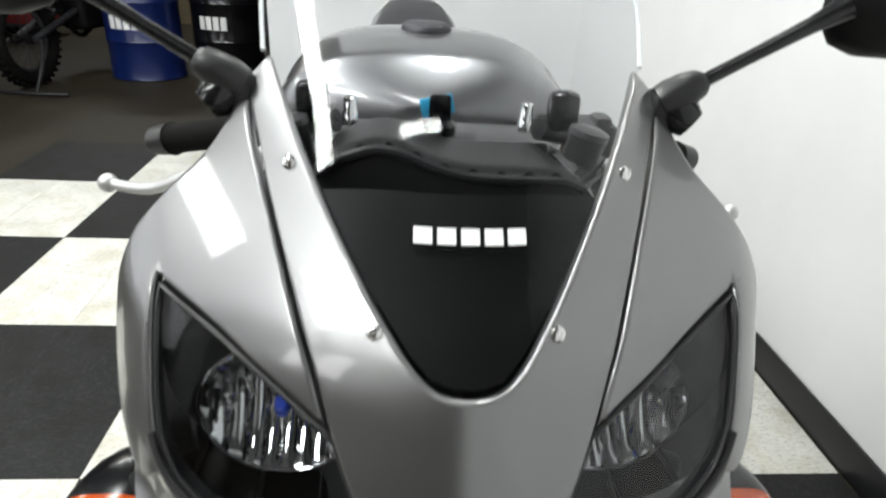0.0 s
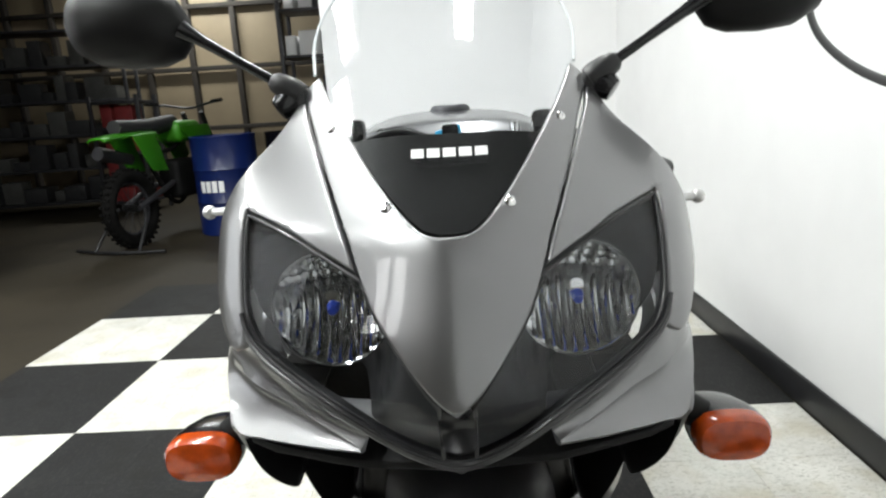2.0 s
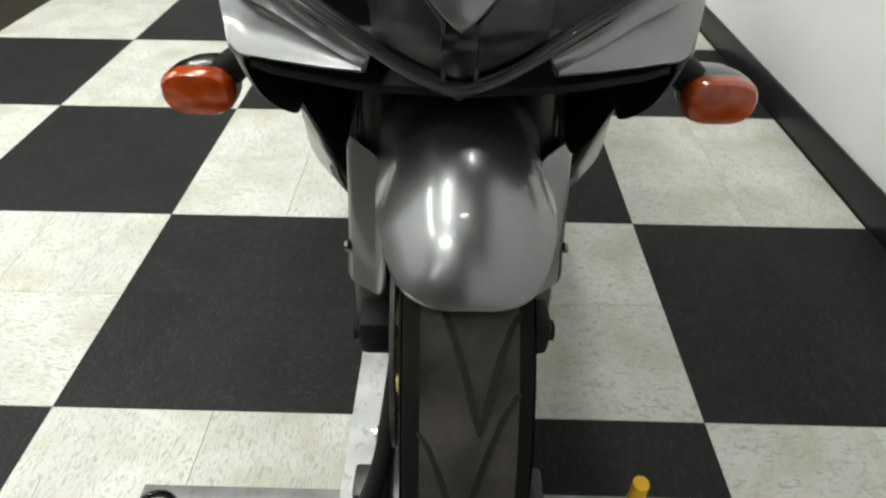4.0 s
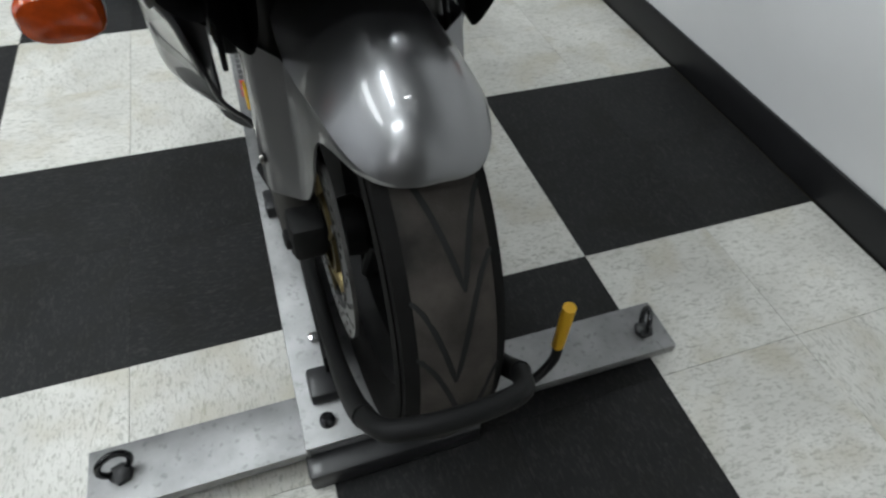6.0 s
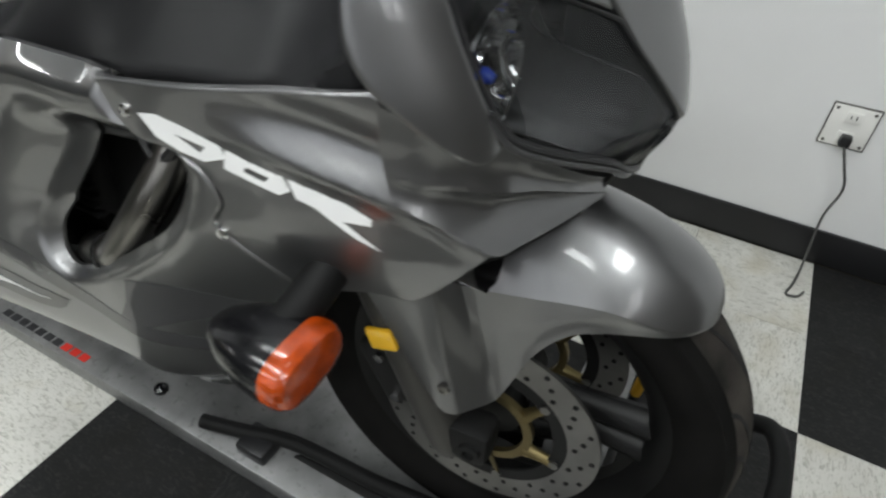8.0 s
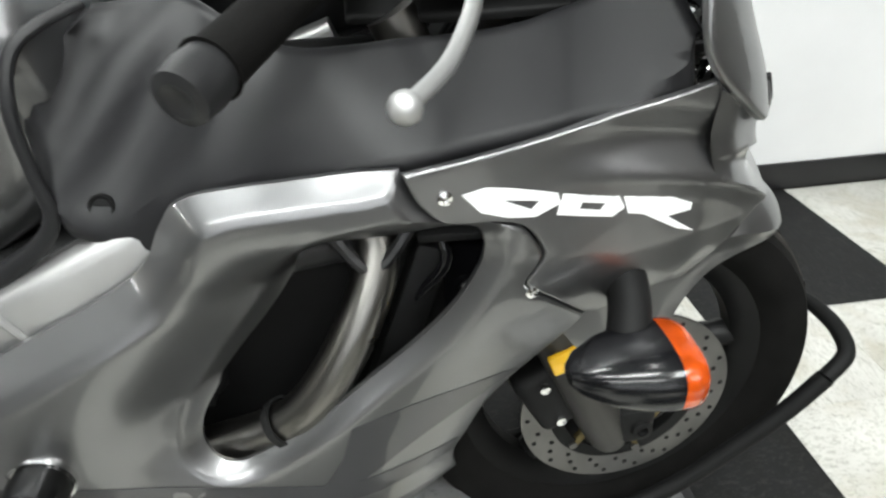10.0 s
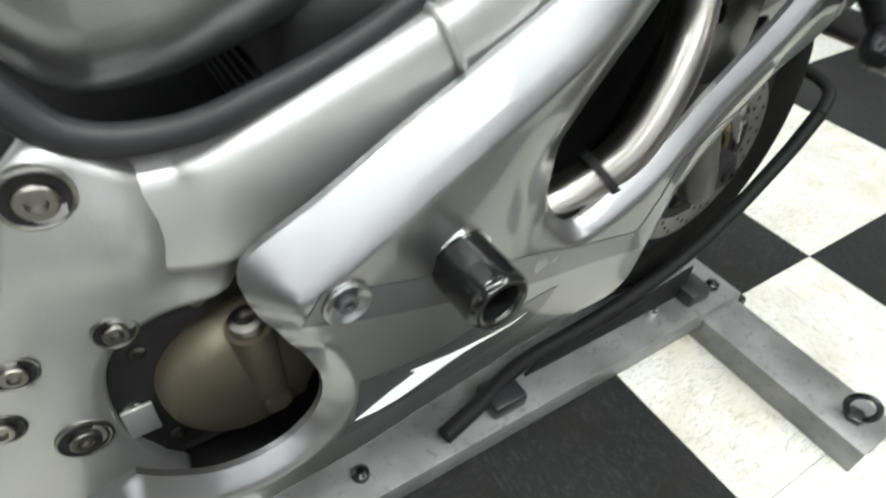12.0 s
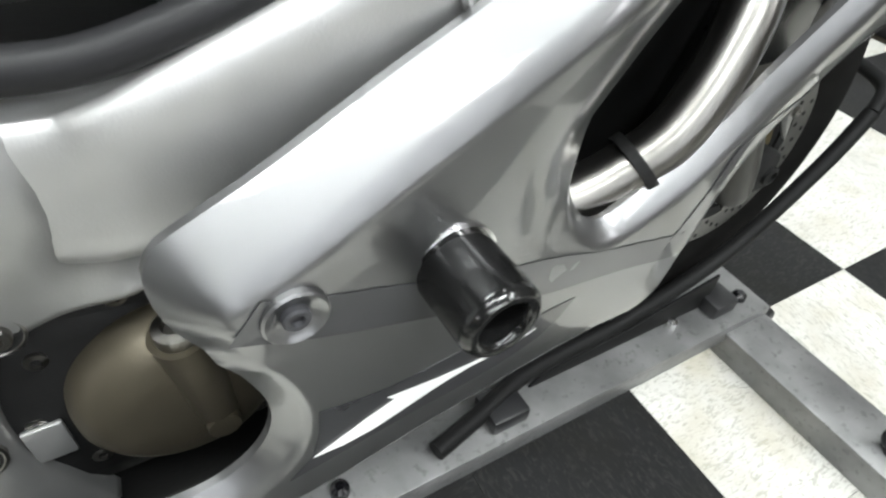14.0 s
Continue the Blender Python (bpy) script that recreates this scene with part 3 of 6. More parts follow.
def stand():
    o = thing("wheel_chock_stand", "worn aluminium motorcycle stand with a black steel wheel chock", "stand", (0.135, 0, 0))
    rail = part("rail", box(0.235, 2.3, 0.006, (-0.048, 0.255, 0.075), 0.0015), RAIL_ALU, o, "long worn aluminium rail with dirt spots")
    for u in (-0.163, 0.067):
        part("rail_side", box(0.006, 2.3, 0.038, (u, 0.255, 0.0555), 0.0015), RAIL_ALU, rail)
    for y in (-0.842, 0.9):
        bar = part("cross_bar", box(0.975, 0.1, 0.006, (0.01, y, 0.058), 0.0015), RAIL_ALU, o, "grey aluminium cross bar")
        part("bar_flange", box(0.975, 0.006, 0.055, (0.01, y + 0.040, 0.0275), 0.0015), RAIL_ALU, bar)
        part("bar_flange", box(0.975, 0.006, 0.055, (0.01, y - 0.020, 0.0275), 0.0015), RAIL_ALU, bar)
        part("bar_lip", box(0.975, 0.005, 0.016, (0.01, y - 0.0475, 0.0475), 0.0015), RAIL_ALU, bar)
        eye_bolt(o, (-0.43, y, 0.061), 20)
        eye_bolt(o, (0.455, y - 0.005, 0.061), 65)
    for y in (-0.858, -0.12, 0.5):
        part("rail_bolt", lathe([(0, 0), (0.013, 0), (0.012, 0.009), (0.006, 0.014), (0, 0.014)], 14, Matrix.Translation((-0.125, y, 0.078))), GLOSS_BLACK, o)
    part("hex_nut", lathe([(0, 0), (0.009, 0), (0.009, 0.012), (0.004, 0.014), (0, 0.014)], 6, Matrix.Translation((-0.118, -0.702, 0.078))), CHROME, o)
    part("end_foot", box(0.28, 0.05, 0.05, (-0.03, -0.905, 0.0255), 0.008), BLACK_PLASTIC, o, "black rubber foot under the rail end")
    # black steel hoop round the tyre
    for s in SIDES:
        part("hoop_arm", tube([(s * 0.142, -0.246, 0.096), (s * 0.125, -0.32, 0.100), (s * 0.100, -0.42, 0.106), (s * 0.096, -0.6, 0.120),
                               (s * 0.094, -0.8, 0.180), (s * 0.092, -0.95, 0.305), (s * 0.088, -1.02, 0.385)], 0.0130, 12), LINER, o)
        part("mount_block", box(0.055, 0.06, 0.03, (s * 0.125, -0.36, 0.092), 0.006), BLACK_PLASTIC, o)
        part("mount_block", box(0.05, 0.055, 0.03, (s * 0.118, -0.80, 0.092), 0.006), BLACK_PLASTIC, o)
        part("side_plate", plate([(-0.42, 0.0785), (-0.79, 0.0785), (-0.79, 0.150), (-0.6, 0.112), (-0.44, 0.098)], 0.005,
                                 lambda a, b, h, s=s: (s * (0.106 + h), a, b), 0.001), LINER, o)
    part("front_hoop", tube([(-0.088, -1.02, 0.385), (-0.074, -1.052, 0.41), (-0.04, -1.064, 0.42), (0, -1.067, 0.422), (0.04, -1.064, 0.42), (0.074, -1.052, 0.41), (0.088, -1.02, 0.385)], 0.0115, 12), LINER, o, "black bent steel hoop in front of the tyre")
    lev = part("release_lever", tube([(0.14, -0.9, 0.07), (0.2, -0.9, 0.1), (0.230, -0.9, 0.15), (0.230, -0.9, 0.2)], 0.008, 10), BLACK_PLASTIC, o)
    part("grip", tube([(0.230, -0.9, 0.195), (0.225, -0.905, 0.3)], [0.0095, 0.0095], 14, 1), YELLOW, lev, "yellow rubber grip")
    # printing on the rail: bars
    for k in range(10):
        part("print_bar", box(0.016, 0.02, 0.0006, (-0.146, 0.30 - k * 0.026, 0.0785), 0), BLACK_DECAL if k < 7 else RED_DECAL, rail)


stand()

# ---- motorcycle ----
bike = thing("motorcycle", "silver sport motorcycle with black trim held in a wheel stand", "motorcycle", (0.135, 0, 0))

NOSE = [(0.70, -0.77), (0.747, -0.819), (0.775, -0.838), (0.80, -0.846), (0.85, -0.835), (0.90, -0.812), (0.929, -0.797),
        (0.947, -0.780), (1.01, -0.715), (1.05, -0.668), (1.2, -0.48)]
HALF = [(-0.85, 0.13), (-0.80, 0.172), (-0.76, 0.199), (-0.72, 0.213), (-0.686, 0.226), (-0.6, 0.243), (-0.55, 0.249), (-0.49, 0.256),
        (-0.40, 0.258), (-0.3, 0.259), (-0.14, 0.274), (-0.05, 0.284), (0.1, 0.285), (0.3, 0.26)]
WAIST = [(0.22, 0.60), (0.30, 0.68), (0.36, 0.77), (0.39, 0.845), (0.405, 0.900), (0.42, 0.945), (0.435, 0.968), (0.45, 0.980), (0.48, 0.988), (0.5, 0.99), (0.56, 0.995), (0.62, 1.0),
         (0.72, 1.0), (0.80, 0.99), (0.84, 0.99), (0.88, 0.99), (0.94, 0.95)]


def front(u, z, back=0.0):
    a = abs(u)
    return Vector((u, herm(NOSE, z) + 0.42 * ((a * a + 0.0004) ** 0.5 - 0.02) + 0.5 * a * a + 17 * max(0, a - 0.19) ** 2 + back, z))


# how far the lower panels bow inwards ahead of the vent, by height
BOW = [(0.40, 0.64), (0.46, 0.63), (0.50, 0.50), (0.55, 0.36), (0.60, 0.23), (0.65, 0.11), (0.70, 0.03), (0.74, 0.0)]


def half(y, z):
    d = max(0.0, -0.35 - y)
    bow = d * d / 0.12 if d < 0.06 else d - 0.03
    return herm(HALF, y) * herm(WAIST, z) - bow * herm(BOW, min(max(z, 0.40), 0.74))


def flank(y, z):
    """The upper flank: a ridge runs forward to the intake corner, with a valley above it."""
    crest = herm([(-0.80, 0.742), (-0.765, 0.756), (-0.70, 0.787), (-0.65, 0.800), (-0.60, 0.808), (-0.50, 0.815)], y)
    q = min(max((-0.53 - y) / 0.13, 0), 1)
    q = q * q * (3 - 2 * q)
    return Vector((half(y, z) + q * (0.0065 * math.exp(-((z - crest) / 0.011) ** 2) - 0.010 * math.exp(-((z - crest - 0.030) / 0.017) ** 2)), y, z))


SEAM = [(0.130, 1.018), (0.114, 0.984), (0.098, 0.953), (0.084, 0.926), (0.073, 0.896), (0.060, 0.868), (0.038, 0.838), (0.018, 0.815), (0, 0.801)]
RIM = [(0.0, 0.928), (0.022, 0.9315), (0.05, 0.956), (0.079, 0.990), (0.106, 1.026), (0.130, 1.062)]
FWD = Vector((0, -1, 0))
OUT = Vector((1, 0, 0.1))


def flip(pts):
    return [(-a, b) for a, b in reversed(pts)]


def nose_panel():
    edge = outline([(-a, b) for a, b in RIM[::-1]], RIM[:], [(0.130, 1.062), (0.145, 1.045)], SEAM, [(-a, b) for a, b in SEAM[::-1]], [(-0.145, 1.045), (-0.130, 1.062)])
    ob = part("nose_panel", skin(edge, [], front, FWD, 0.012, 0.004, 0.003), SILVER, bike, "silver painted V-shaped nose panel")
    return ob


nose = nose_panel()
for s in SIDES:
    for u, z in ((0.05, 0.947), (0.106, 1.009)):
        p = front(s * u, z)
        part("screen_bolt", lathe([(0, -0.002), (0.0040, -0.002), (0.0047, 0.0016), (0.003, 0.0032), (0.0017, 0.0034), (0.0014, 0.0024), (0, 0.0024)], 14, along((s * 0.35, -0.85, 0.55), p)), CHROME, nose)



def cowl(s):
    g = 0.0022
    edge = outline([(0.134, 1.018), (0.1165, 0.984), (0.1005, 0.953), (0.0865, 0.926), (0.0765, 0.8985)],
                   [(0.0765, 0.8985), (0.0925, 0.9065), (0.1125, 0.915), (0.146, 0.930), (0.1885, 0.942)],
                   [(0.1885, 0.942), (0.1895, 0.90), (0.1865, 0.860), (0.180, 0.836)], [(0.180, 0.836), (0.188, 0.827), (0.200, 0.824), (0.215, 0.838), (0.231, 0.872), (0.231, 0.91), (0.218, 0.95), (0.194, 0.979), (0.166, 1.006), (0.150, 1.03), (0.142, 1.04)])
    part("side_cowl", mirror_x(skin(edge, [], front, FWD, 0.011, 0.004, 0.003), s), SILVER, bike, "silver painted cowl panel beside the headlight")


LAMP_U, LAMP_Z, LAMP_Y, LAMP_R = 0.114, 0.846, -0.713, 0.0555


def lamp_housing(a, b):
    """Dark shell that runs from the lens edge back to the rim of the round reflector."""
    d = math.hypot(a - LAMP_U, b - LAMP_Z) - LAMP_R
    reach = 0.018 + 0.035 * min(max((a - 0.06) / 0.06, 0), 1)
    q = min(max(d / reach, 0), 1)
    q = q * q * (3 - 2 * q)
    edge = front(a, b, 0.014)
    fold = 0.006 * max(0, 1 - abs((b - 0.790) - 0.35 * (a - 0.06)) / 0.012)
    return Vector((a, LAMP_Y + (edge.y - LAMP_Y) * q - fold * (1 - q), b))


def headlight(s):
    inner = [(0.0715, 0.8925), (0.058, 0.866), (0.036, 0.836), (0.021, 0.817), (0.013, 0.807)]
    edge = outline([(0.0715, 0.8925), (0.110, 0.910), (0.144, 0.9245), (0.1845, 0.9365)],
                   [(0.1845, 0.9365), (0.1855, 0.90), (0.1825, 0.862), (0.174, 0.840), (0.161, 0.829), (0.130, 0.813), (0.088, 0.793), (0.050, 0.770), (0.022, 0.758), (0.013, 0.755)],
                   [(0.013, 0.755), (0.013, 0.807)], inner[::-1])
    unit = part("headlight", mirror_x(skin(edge, [], lambda a, b: front(a, b, 0.004), FWD, 0.012, 0.0025), s), LENS, bike, "clear headlight lens over a dark housing")
    unit.visible_shadow = False
    hole = [Vector((LAMP_U + LAMP_R * math.cos(t), LAMP_Z + LAMP_R * math.sin(t))) for t in np.linspace(0, 2 * math.pi, 49)[:-1]]
    part("housing", mirror_x(skin(edge, [hole], lamp_housing, FWD, 0.008, 0.003), s), HOUSING, unit, "dark grey headlight housing", 60)
    # reflector: a deep round bowl, cut into upright flutes below and small box facets above
    bm = bmesh.new()
    nr, na = 36, 160

    def bowl(r, t):
        u, z = r * math.cos(t), r * math.sin(t)
        split, w = 0.020, 0.0118
        m = (u / w + 40.5) % 1 - 0.5
        mid_u, mid_z = u - m * w, z
        swell = 0.0030 * (1 - 4 * m * m)
        if z > split:
            k = ((z - split) / 0.011) % 1 - 0.5
            mid_z = z - k * 0.011
            swell = 0.0026 * (1 - 2 * m * m - 2 * k * k)
        keep = min(1, (LAMP_R - r) / 0.004)
        rho = min(1.0, (mid_u * mid_u + mid_z * mid_z) / LAMP_R ** 2)
        y = LAMP_Y + (0.050 * (1 - rho) - swell) * keep
        return (LAMP_U + u, y, LAMP_Z + z)

    rings = [[bm.verts.new(bowl(LAMP_R * (k + 1) / nr, 2 * math.pi * j / na)) for j in range(na)] for k in range(nr)]
    mid = bm.verts.new(bowl(0.0, 0.0))
    for j in range(na):
        bm.faces.new((mid, rings[0][j], rings[0][(j + 1) % na]))
    for a, b in zip(rings, rings[1:]):
        for j in range(na):
            bm.faces.new((a[j], a[(j + 1) % na], b[(j + 1) % na], b[j]))
    part("reflector", mirror_x(bm, s), BOWL_METAL, unit, "bright reflector bowl with vertical flutes", 24)
    at = Vector((s * LAMP_U, LAMP_Y, LAMP_Z))
    part("bulb_hood", lathe([(0, 0.0), (0.0085, 0.0), (0.0095, 0.006), (0.0095, 0.022), (0.007, 0.027), (0, 0.028)], 16, along((0, -1, 0), at + Vector((0, 0.034, 0.010)))), CHROME, unit)
    part("bulb", lathe([(0, 0.0), (0.006, 0.0), (0.0065, 0.008), (0.004, 0.014), (0, 0.015)], 12, along((0, -1, -0.25), at + Vector((0, 0.012, 0.002)))), BLUE_BULB, unit, "blue-tinted bulb")
    part("bowl_rim", tube([Vector((s * p.x, LAMP_Y - 0.001, p.y)) for p in hole], 0.0013, 6, 1, True), CHROME, unit)
    bm = bmesh.new()
    rims = [[bm.verts.new(f(p)) for p in edge] for f in (lambda p: front(p.x, p.y, 0.006), lambda p: front(p.x, p.y, 0.0155))]
    for a, b in zip(rims, rims[1:]):
        for j in range(len(edge)):
            bm.faces.new((a[j], a[(j + 1) % len(edge)], b[(j + 1) % len(edge)], b[j]))
    part("housing_wall", mirror_x(bm, s), HOUSING, unit)
    part("seal", tube([front(s * p.x, p.y, 0.003) for p in edge], 0.0018, 6, 1, True), BLACK_PLASTIC, unit)


def duct(s):
    """The wing under the headlight: a band below the lens, a soft ridge, and a hollow down to the lip of the intake."""
    top = [(0.226, -0.685, 0.862), (0.211, -0.713, 0.846), (0.192, -0.738, 0.839)] + [tuple(front(a, b, 0.003)) for a, b in ((0.178, 0.835), (0.160, 0.818), (0.138, 0.805), (0.112, 0.789), (0.090, 0.777), (0.074, 0.769))]
    ridge = [(0.2235, -0.690, 0.806), (0.214, -0.714, 0.804), (0.197, -0.737, 0.800), (0.177, -0.758, 0.795), (0.150, -0.773, 0.787), (0.130, -0.784, 0.779), (0.110, -0.795, 0.771), (0.092, -0.804, 0.764), (0.080, -0.8105, 0.7595)]
    lip = [(0.2255, -0.698, 0.7895), (0.2180, -0.722, 0.7795), (0.2085, -0.745, 0.768), (0.1965, -0.7655, 0.7545), (0.172, -0.777, 0.754), (0.148, -0.787, 0.7545), (0.122, -0.797, 0.7555), (0.100, -0.8045, 0.7565), (0.081, -0.811, 0.7575)]
    deep = (0.001, 0.005, 0.010, 0.015, 0.014, 0.011, 0.007, 0.004, 0.001)
    cols = []
    for i in range(9):
        a, b, c = Vector(top[i]), Vector(ridge[i]), Vector(lip[i])
        col = []
        for k in range(8):
            q = k / 8
            col.append(a.lerp(b, q) + Vector((-0.3, 0.8, 0.2)) * 0.004 * math.sin(math.pi * q ** 1.3))
        for k in range(13):
            q = k / 12
            col.append(b.lerp(c, q) + Vector((-0.45, 0.75, 0.25)) * deep[i] * math.sin(math.pi * q) ** 0.8)
        back = min(i, 3) / 3
        col += [c + Vector((-0.001, 0.002, -0.003)), c + Vector((-0.003, 0.007 * back, -0.004)), c + Vector((-0.006, 0.03 * back, 0.004)), c + Vector((-0.008, 0.06 * back, 0.014))]
        cols.append(col)
    bm = bmesh.new()
    rr = [[bm.verts.new(p) for p in spline([c[j] for c in cols], 6)] for j in range(len(cols[0]))]
    for a, b in zip(rr, rr[1:]):
        for j in range(len(a) - 1):
            bm.faces.new((a[j], a[j + 1], b[j + 1], b[j]))
    part("intake_scoop", mirror_x(bm, s), SILVER, bike, "silver air intake scoop under the headlight", 60)
    # black intake mouth hanging below the lip
    for pocket, yc in (([(0.199, 0.755), (0.197, 0.733), (0.187, 0.708), (0.170, 0.693), (0.152, 0.690), (0.146, 0.715), (0.143, 0.740), (0.135, 0.752)], -0.757),
                       ([(0.145, 0.748), (0.155, 0.705), (0.143, 0.668), (0.120, 0.640), (0.108, 0.66), (0.102, 0.71), (0.092, 0.752)], -0.735)):
        mouth = spline(pocket, 5)
        cu = sum(p.x for p in mouth) / len(mouth)
        rings = []
        for deep, k in ((0.0, 1.0), (0.03, 0.98), (0.07, 0.9), (0.14, 0.75)):
            rings.append([Vector((cu + (p.x - cu) * k, yc + deep + abs(p.x - 0.12) * 0.1, 0.735 + (p.y - 0.735) * k)) for p in mouth])
        bm = bmesh.new()
        rr = [[bm.verts.new(p) for p in r] for r in rings]
        for a, b in zip(rr, rr[1:]):
            for j in range(len(a) - 1):
                bm.faces.new((a[j], a[j + 1], b[j + 1], b[j]))
        bm.faces.new(rr[-1])
        bmesh.ops.solidify(bm, geom=bm.faces[:], thickness=0.003)
        part("intake_mouth", mirror_x(bm, s), BLACK_PLASTIC, bike, "black plastic air intake mouth")


for s in SIDES:
    back = [(0.015, 0.775), (0.10, 0.80), (0.138, 0.835), (0.146, 0.865), (0.128, 0.895), (0.09, 0.912), (0.03, 0.910)]
    part("headlight_back", mirror_x(skin(spline(back, 3, True), [], lambda a, b: front(a, b, 0.155), FWD, 0.03, 0.004), s), LINER, bike, "black cover behind the headlight")
    cowl(s)
    headlight(s)
    duct(s)

edge_low = [(0.0, 0.7425), (0.022, 0.749), (0.050, 0.7625), (0.088, 0.786), (0.131, 0.806), (0.163, 0.822), (0.179, 0.835), (0.187, 0.852)]
chin = flip(edge_low[1:]) + edge_low
part("chin_trim", tube([front(a, b, 0.001) for a, b in chin], [0.002, 0.003, 0.0032, 0.0035, 0.004, 0.0045, 0.004, 0.0035, 0.0032, 0.003, 0.002], 12, 6), GREY_DECAL, bike)
keel = outline([(-0.0145, 0.752), (0.0145, 0.752)], [(0.0145, 0.752), (0.0145, 0.808)], [(0.0145, 0.808), (-0.0145, 0.808)])
part("nose_keel", skin(keel, [], lambda a, b: front(a, b, 0.005), FWD, 0.008, 0.004), GLOSS_BLACK, bike, "black strip between the headlights")
part("chin_gasket", tube([front(a, b + 0.0052, -0.0012) for a, b in chin], 0.0022, 8, 6), BLACK_PLASTIC, bike)
part("chin_floor", plate([(0, -0.805), (0.085, -0.795), (0.11, -0.787), (0.165, -0.767), (0.192, -0.75), (0.205, -0.60), (0.20, -0.46), (-0.20, -0.46), (-0.205, -0.60), (-0.192, -0.75), (-0.165, -0.767), (-0.11, -0.787), (-0.085, -0.795)], 0.008, lambda a, b, h: (a, b, 0.732 + h + (b + 0.79) * 0.03), 0.002), LINER, bike, "black plastic liner under the nose")
part("chin_bolt", lathe([(0, 0), (0.006, 0), (0.005, 0.003), (0, 0.004)], 12, along((0, -1, -0.3), (0.0, -0.803, 0.735))), SHELF_STEEL, bike)

# windscreen
SCREEN_Y = [(0.92, -0.809), (0.928, -0.799), (0.958, -0.759), (0.99, -0.72), (1.026, -0.679), (1.06, -0.640), (1.12, -0.565), (1.205, -0.45)]


def screen_at(u, z, back=0.0):
    return Vector((u, herm(SCREEN_Y, z) + 2.3 * u * u + back, z))


rim_out = [(0, 0.925), (0.024, 0.929), (0.054, 0.955), (0.083, 0.989), (0.110, 1.025), (0.134, 1.062), (0.142, 1.10), (0.134, 1.14), (0.106, 1.178), (0.055, 1.201), (0, 1.207)]
edge = outline(rim_out, flip(rim_out))
wind = part("windscreen", skin(edge, [], lambda a, b: screen_at(a, b, 0.0045), FWD, 0.016, 0.003), SCREEN, bike, "clear curved plastic windscreen")
wind.visible_shadow = False
# added tube that draws the edge highlight
part("screen_edge", tube([screen_at(a, b, 0.003) for a, b in rim_out[5:] + flip(rim_out[5:])], 0.0017, 6, 4), EDGE_SHINE, wind, "pale line for the highlight on the clear screen's edge")
dash_edge = [(0, 0.927), (0.022, 0.931), (0.052, 0.957), (0.080, 0.985), (0.088, 0.996), (0.05, 1.0), (0, 1.0)]
part("dash_cover", skin(outline(dash_edge[:5], dash_edge[4:], flip(dash_edge[4:]), flip(dash_edge[:5])), [], lambda a, b: screen_at(a, b, 0.012), FWD, 0.014, 0.003), DASH, bike, "black dash cover under the screen")
# maker's mark on the dark base of the screen: plain white blocks
for k in range(5):
    u = (k - 2) * 0.0137 + 0.003
    blk = outline([(u - 0.0054, 0.9825), (u + 0.0054, 0.9825)], [(u + 0.0054, 0.9825), (u + 0.0054, 0.9892)], [(u + 0.0054, 0.9892), (u - 0.0054, 0.9892)])
    part("badge_block", skin(blk, [], lambda a, b: screen_at(a, b, 0.0), FWD, 0.02, 0.0006), WHITE_DECAL, wind)


def dash_top(a, b):
    """Black hood of the dash, higher over the clocks on one side."""
    return Vector((a, b, 0.986 + 0.020 * math.exp(-((a + 0.052) / 0.040) ** 2) - 0.16 * max(0.0, b + 0.60) - 1.2 * max(0.0, abs(a) - 0.095) - 3.0 * max(0.0, -0.615 - b)))


hood = outline([(-0.112, -0.648), (-0.05, -0.652), (0.05, -0.652), (0.112, -0.648)], [(0.112, -0.648), (0.125, -0.54), (0.12, -0.46)], [(0.12, -0.46), (-0.12, -0.46)], [(-0.12, -0.46), (-0.125, -0.54), (-0.112, -0.648)])
dash = part("dash", skin(hood, [], dash_top, Vector((0, 0, 1)), 0.012, 0.012, 0.006), DASH, bike, "black instrument hood behind the screen")
part("hood_rim", tube([dash_top(a, -0.617) + Vector((0, 0, 0.001)) for a in np.linspace(-0.1, 0.1, 15)], 0.004, 8, 2), SATIN, dash, "dull grey rim of the hood")
for s in SIDES:
    wing = outline([(0.04, -0.70), (0.09, -0.685)], [(0.09, -0.685), (0.108, -0.62), (0.112, -0.50), (0.105, -0.42)], [(0.105, -0.42), (0.04, -0.42)])
    part("dash_side", mirror_x(skin(wing, [], lambda a, b: Vector((a, b, 0.925 - 0.30 * (a - 0.04))), Vector((0, 0, 1)), 0.03, 0.004, 0.004), s), LINER, bike, "black panel beside the dash")

# ---- fairing flanks ----
VENT = [(-0.40, 0.773), (-0.46, 0.780), (-0.497, 0.780), (-0.510, 0.767), (-0.504, 0.738), (-0.472, 0.690), (-0.42, 0.643), (-0.342, 0.588), (-0.292, 0.562), (-0.270, 0.566),
        (-0.258, 0.583), (-0.259, 0.602), (-0.272, 0.626), (-0.300, 0.662), (-0.334, 0.702), (-0.360, 0.738), (-0.374, 0.760)]
LIP = [Vector(p) for p in ((-0.258, 0.590), (-0.272, 0.626), (-0.300, 0.662), (-0.334, 0.702), (-0.360, 0.738))]


def scoop(y, z):
    """The flank, drawn inwards towards the rear edge of the vent."""
    p = Vector((y, z))
    far = 9.0
    for a, b in zip(LIP, LIP[1:]):
        q = min(max((p - a).dot(b - a) / (b - a).length_squared, 0), 1)
        far = min(far, (p - a.lerp(b, q)).length)
    deep = 0.034 * min(max((z - 0.545) / 0.09, 0), 1) * min(max((0.79 - z) / 0.05, 0), 1)
    return Vector((half(y, z) - deep * math.exp(-(far / 0.05) ** 2), y, z))


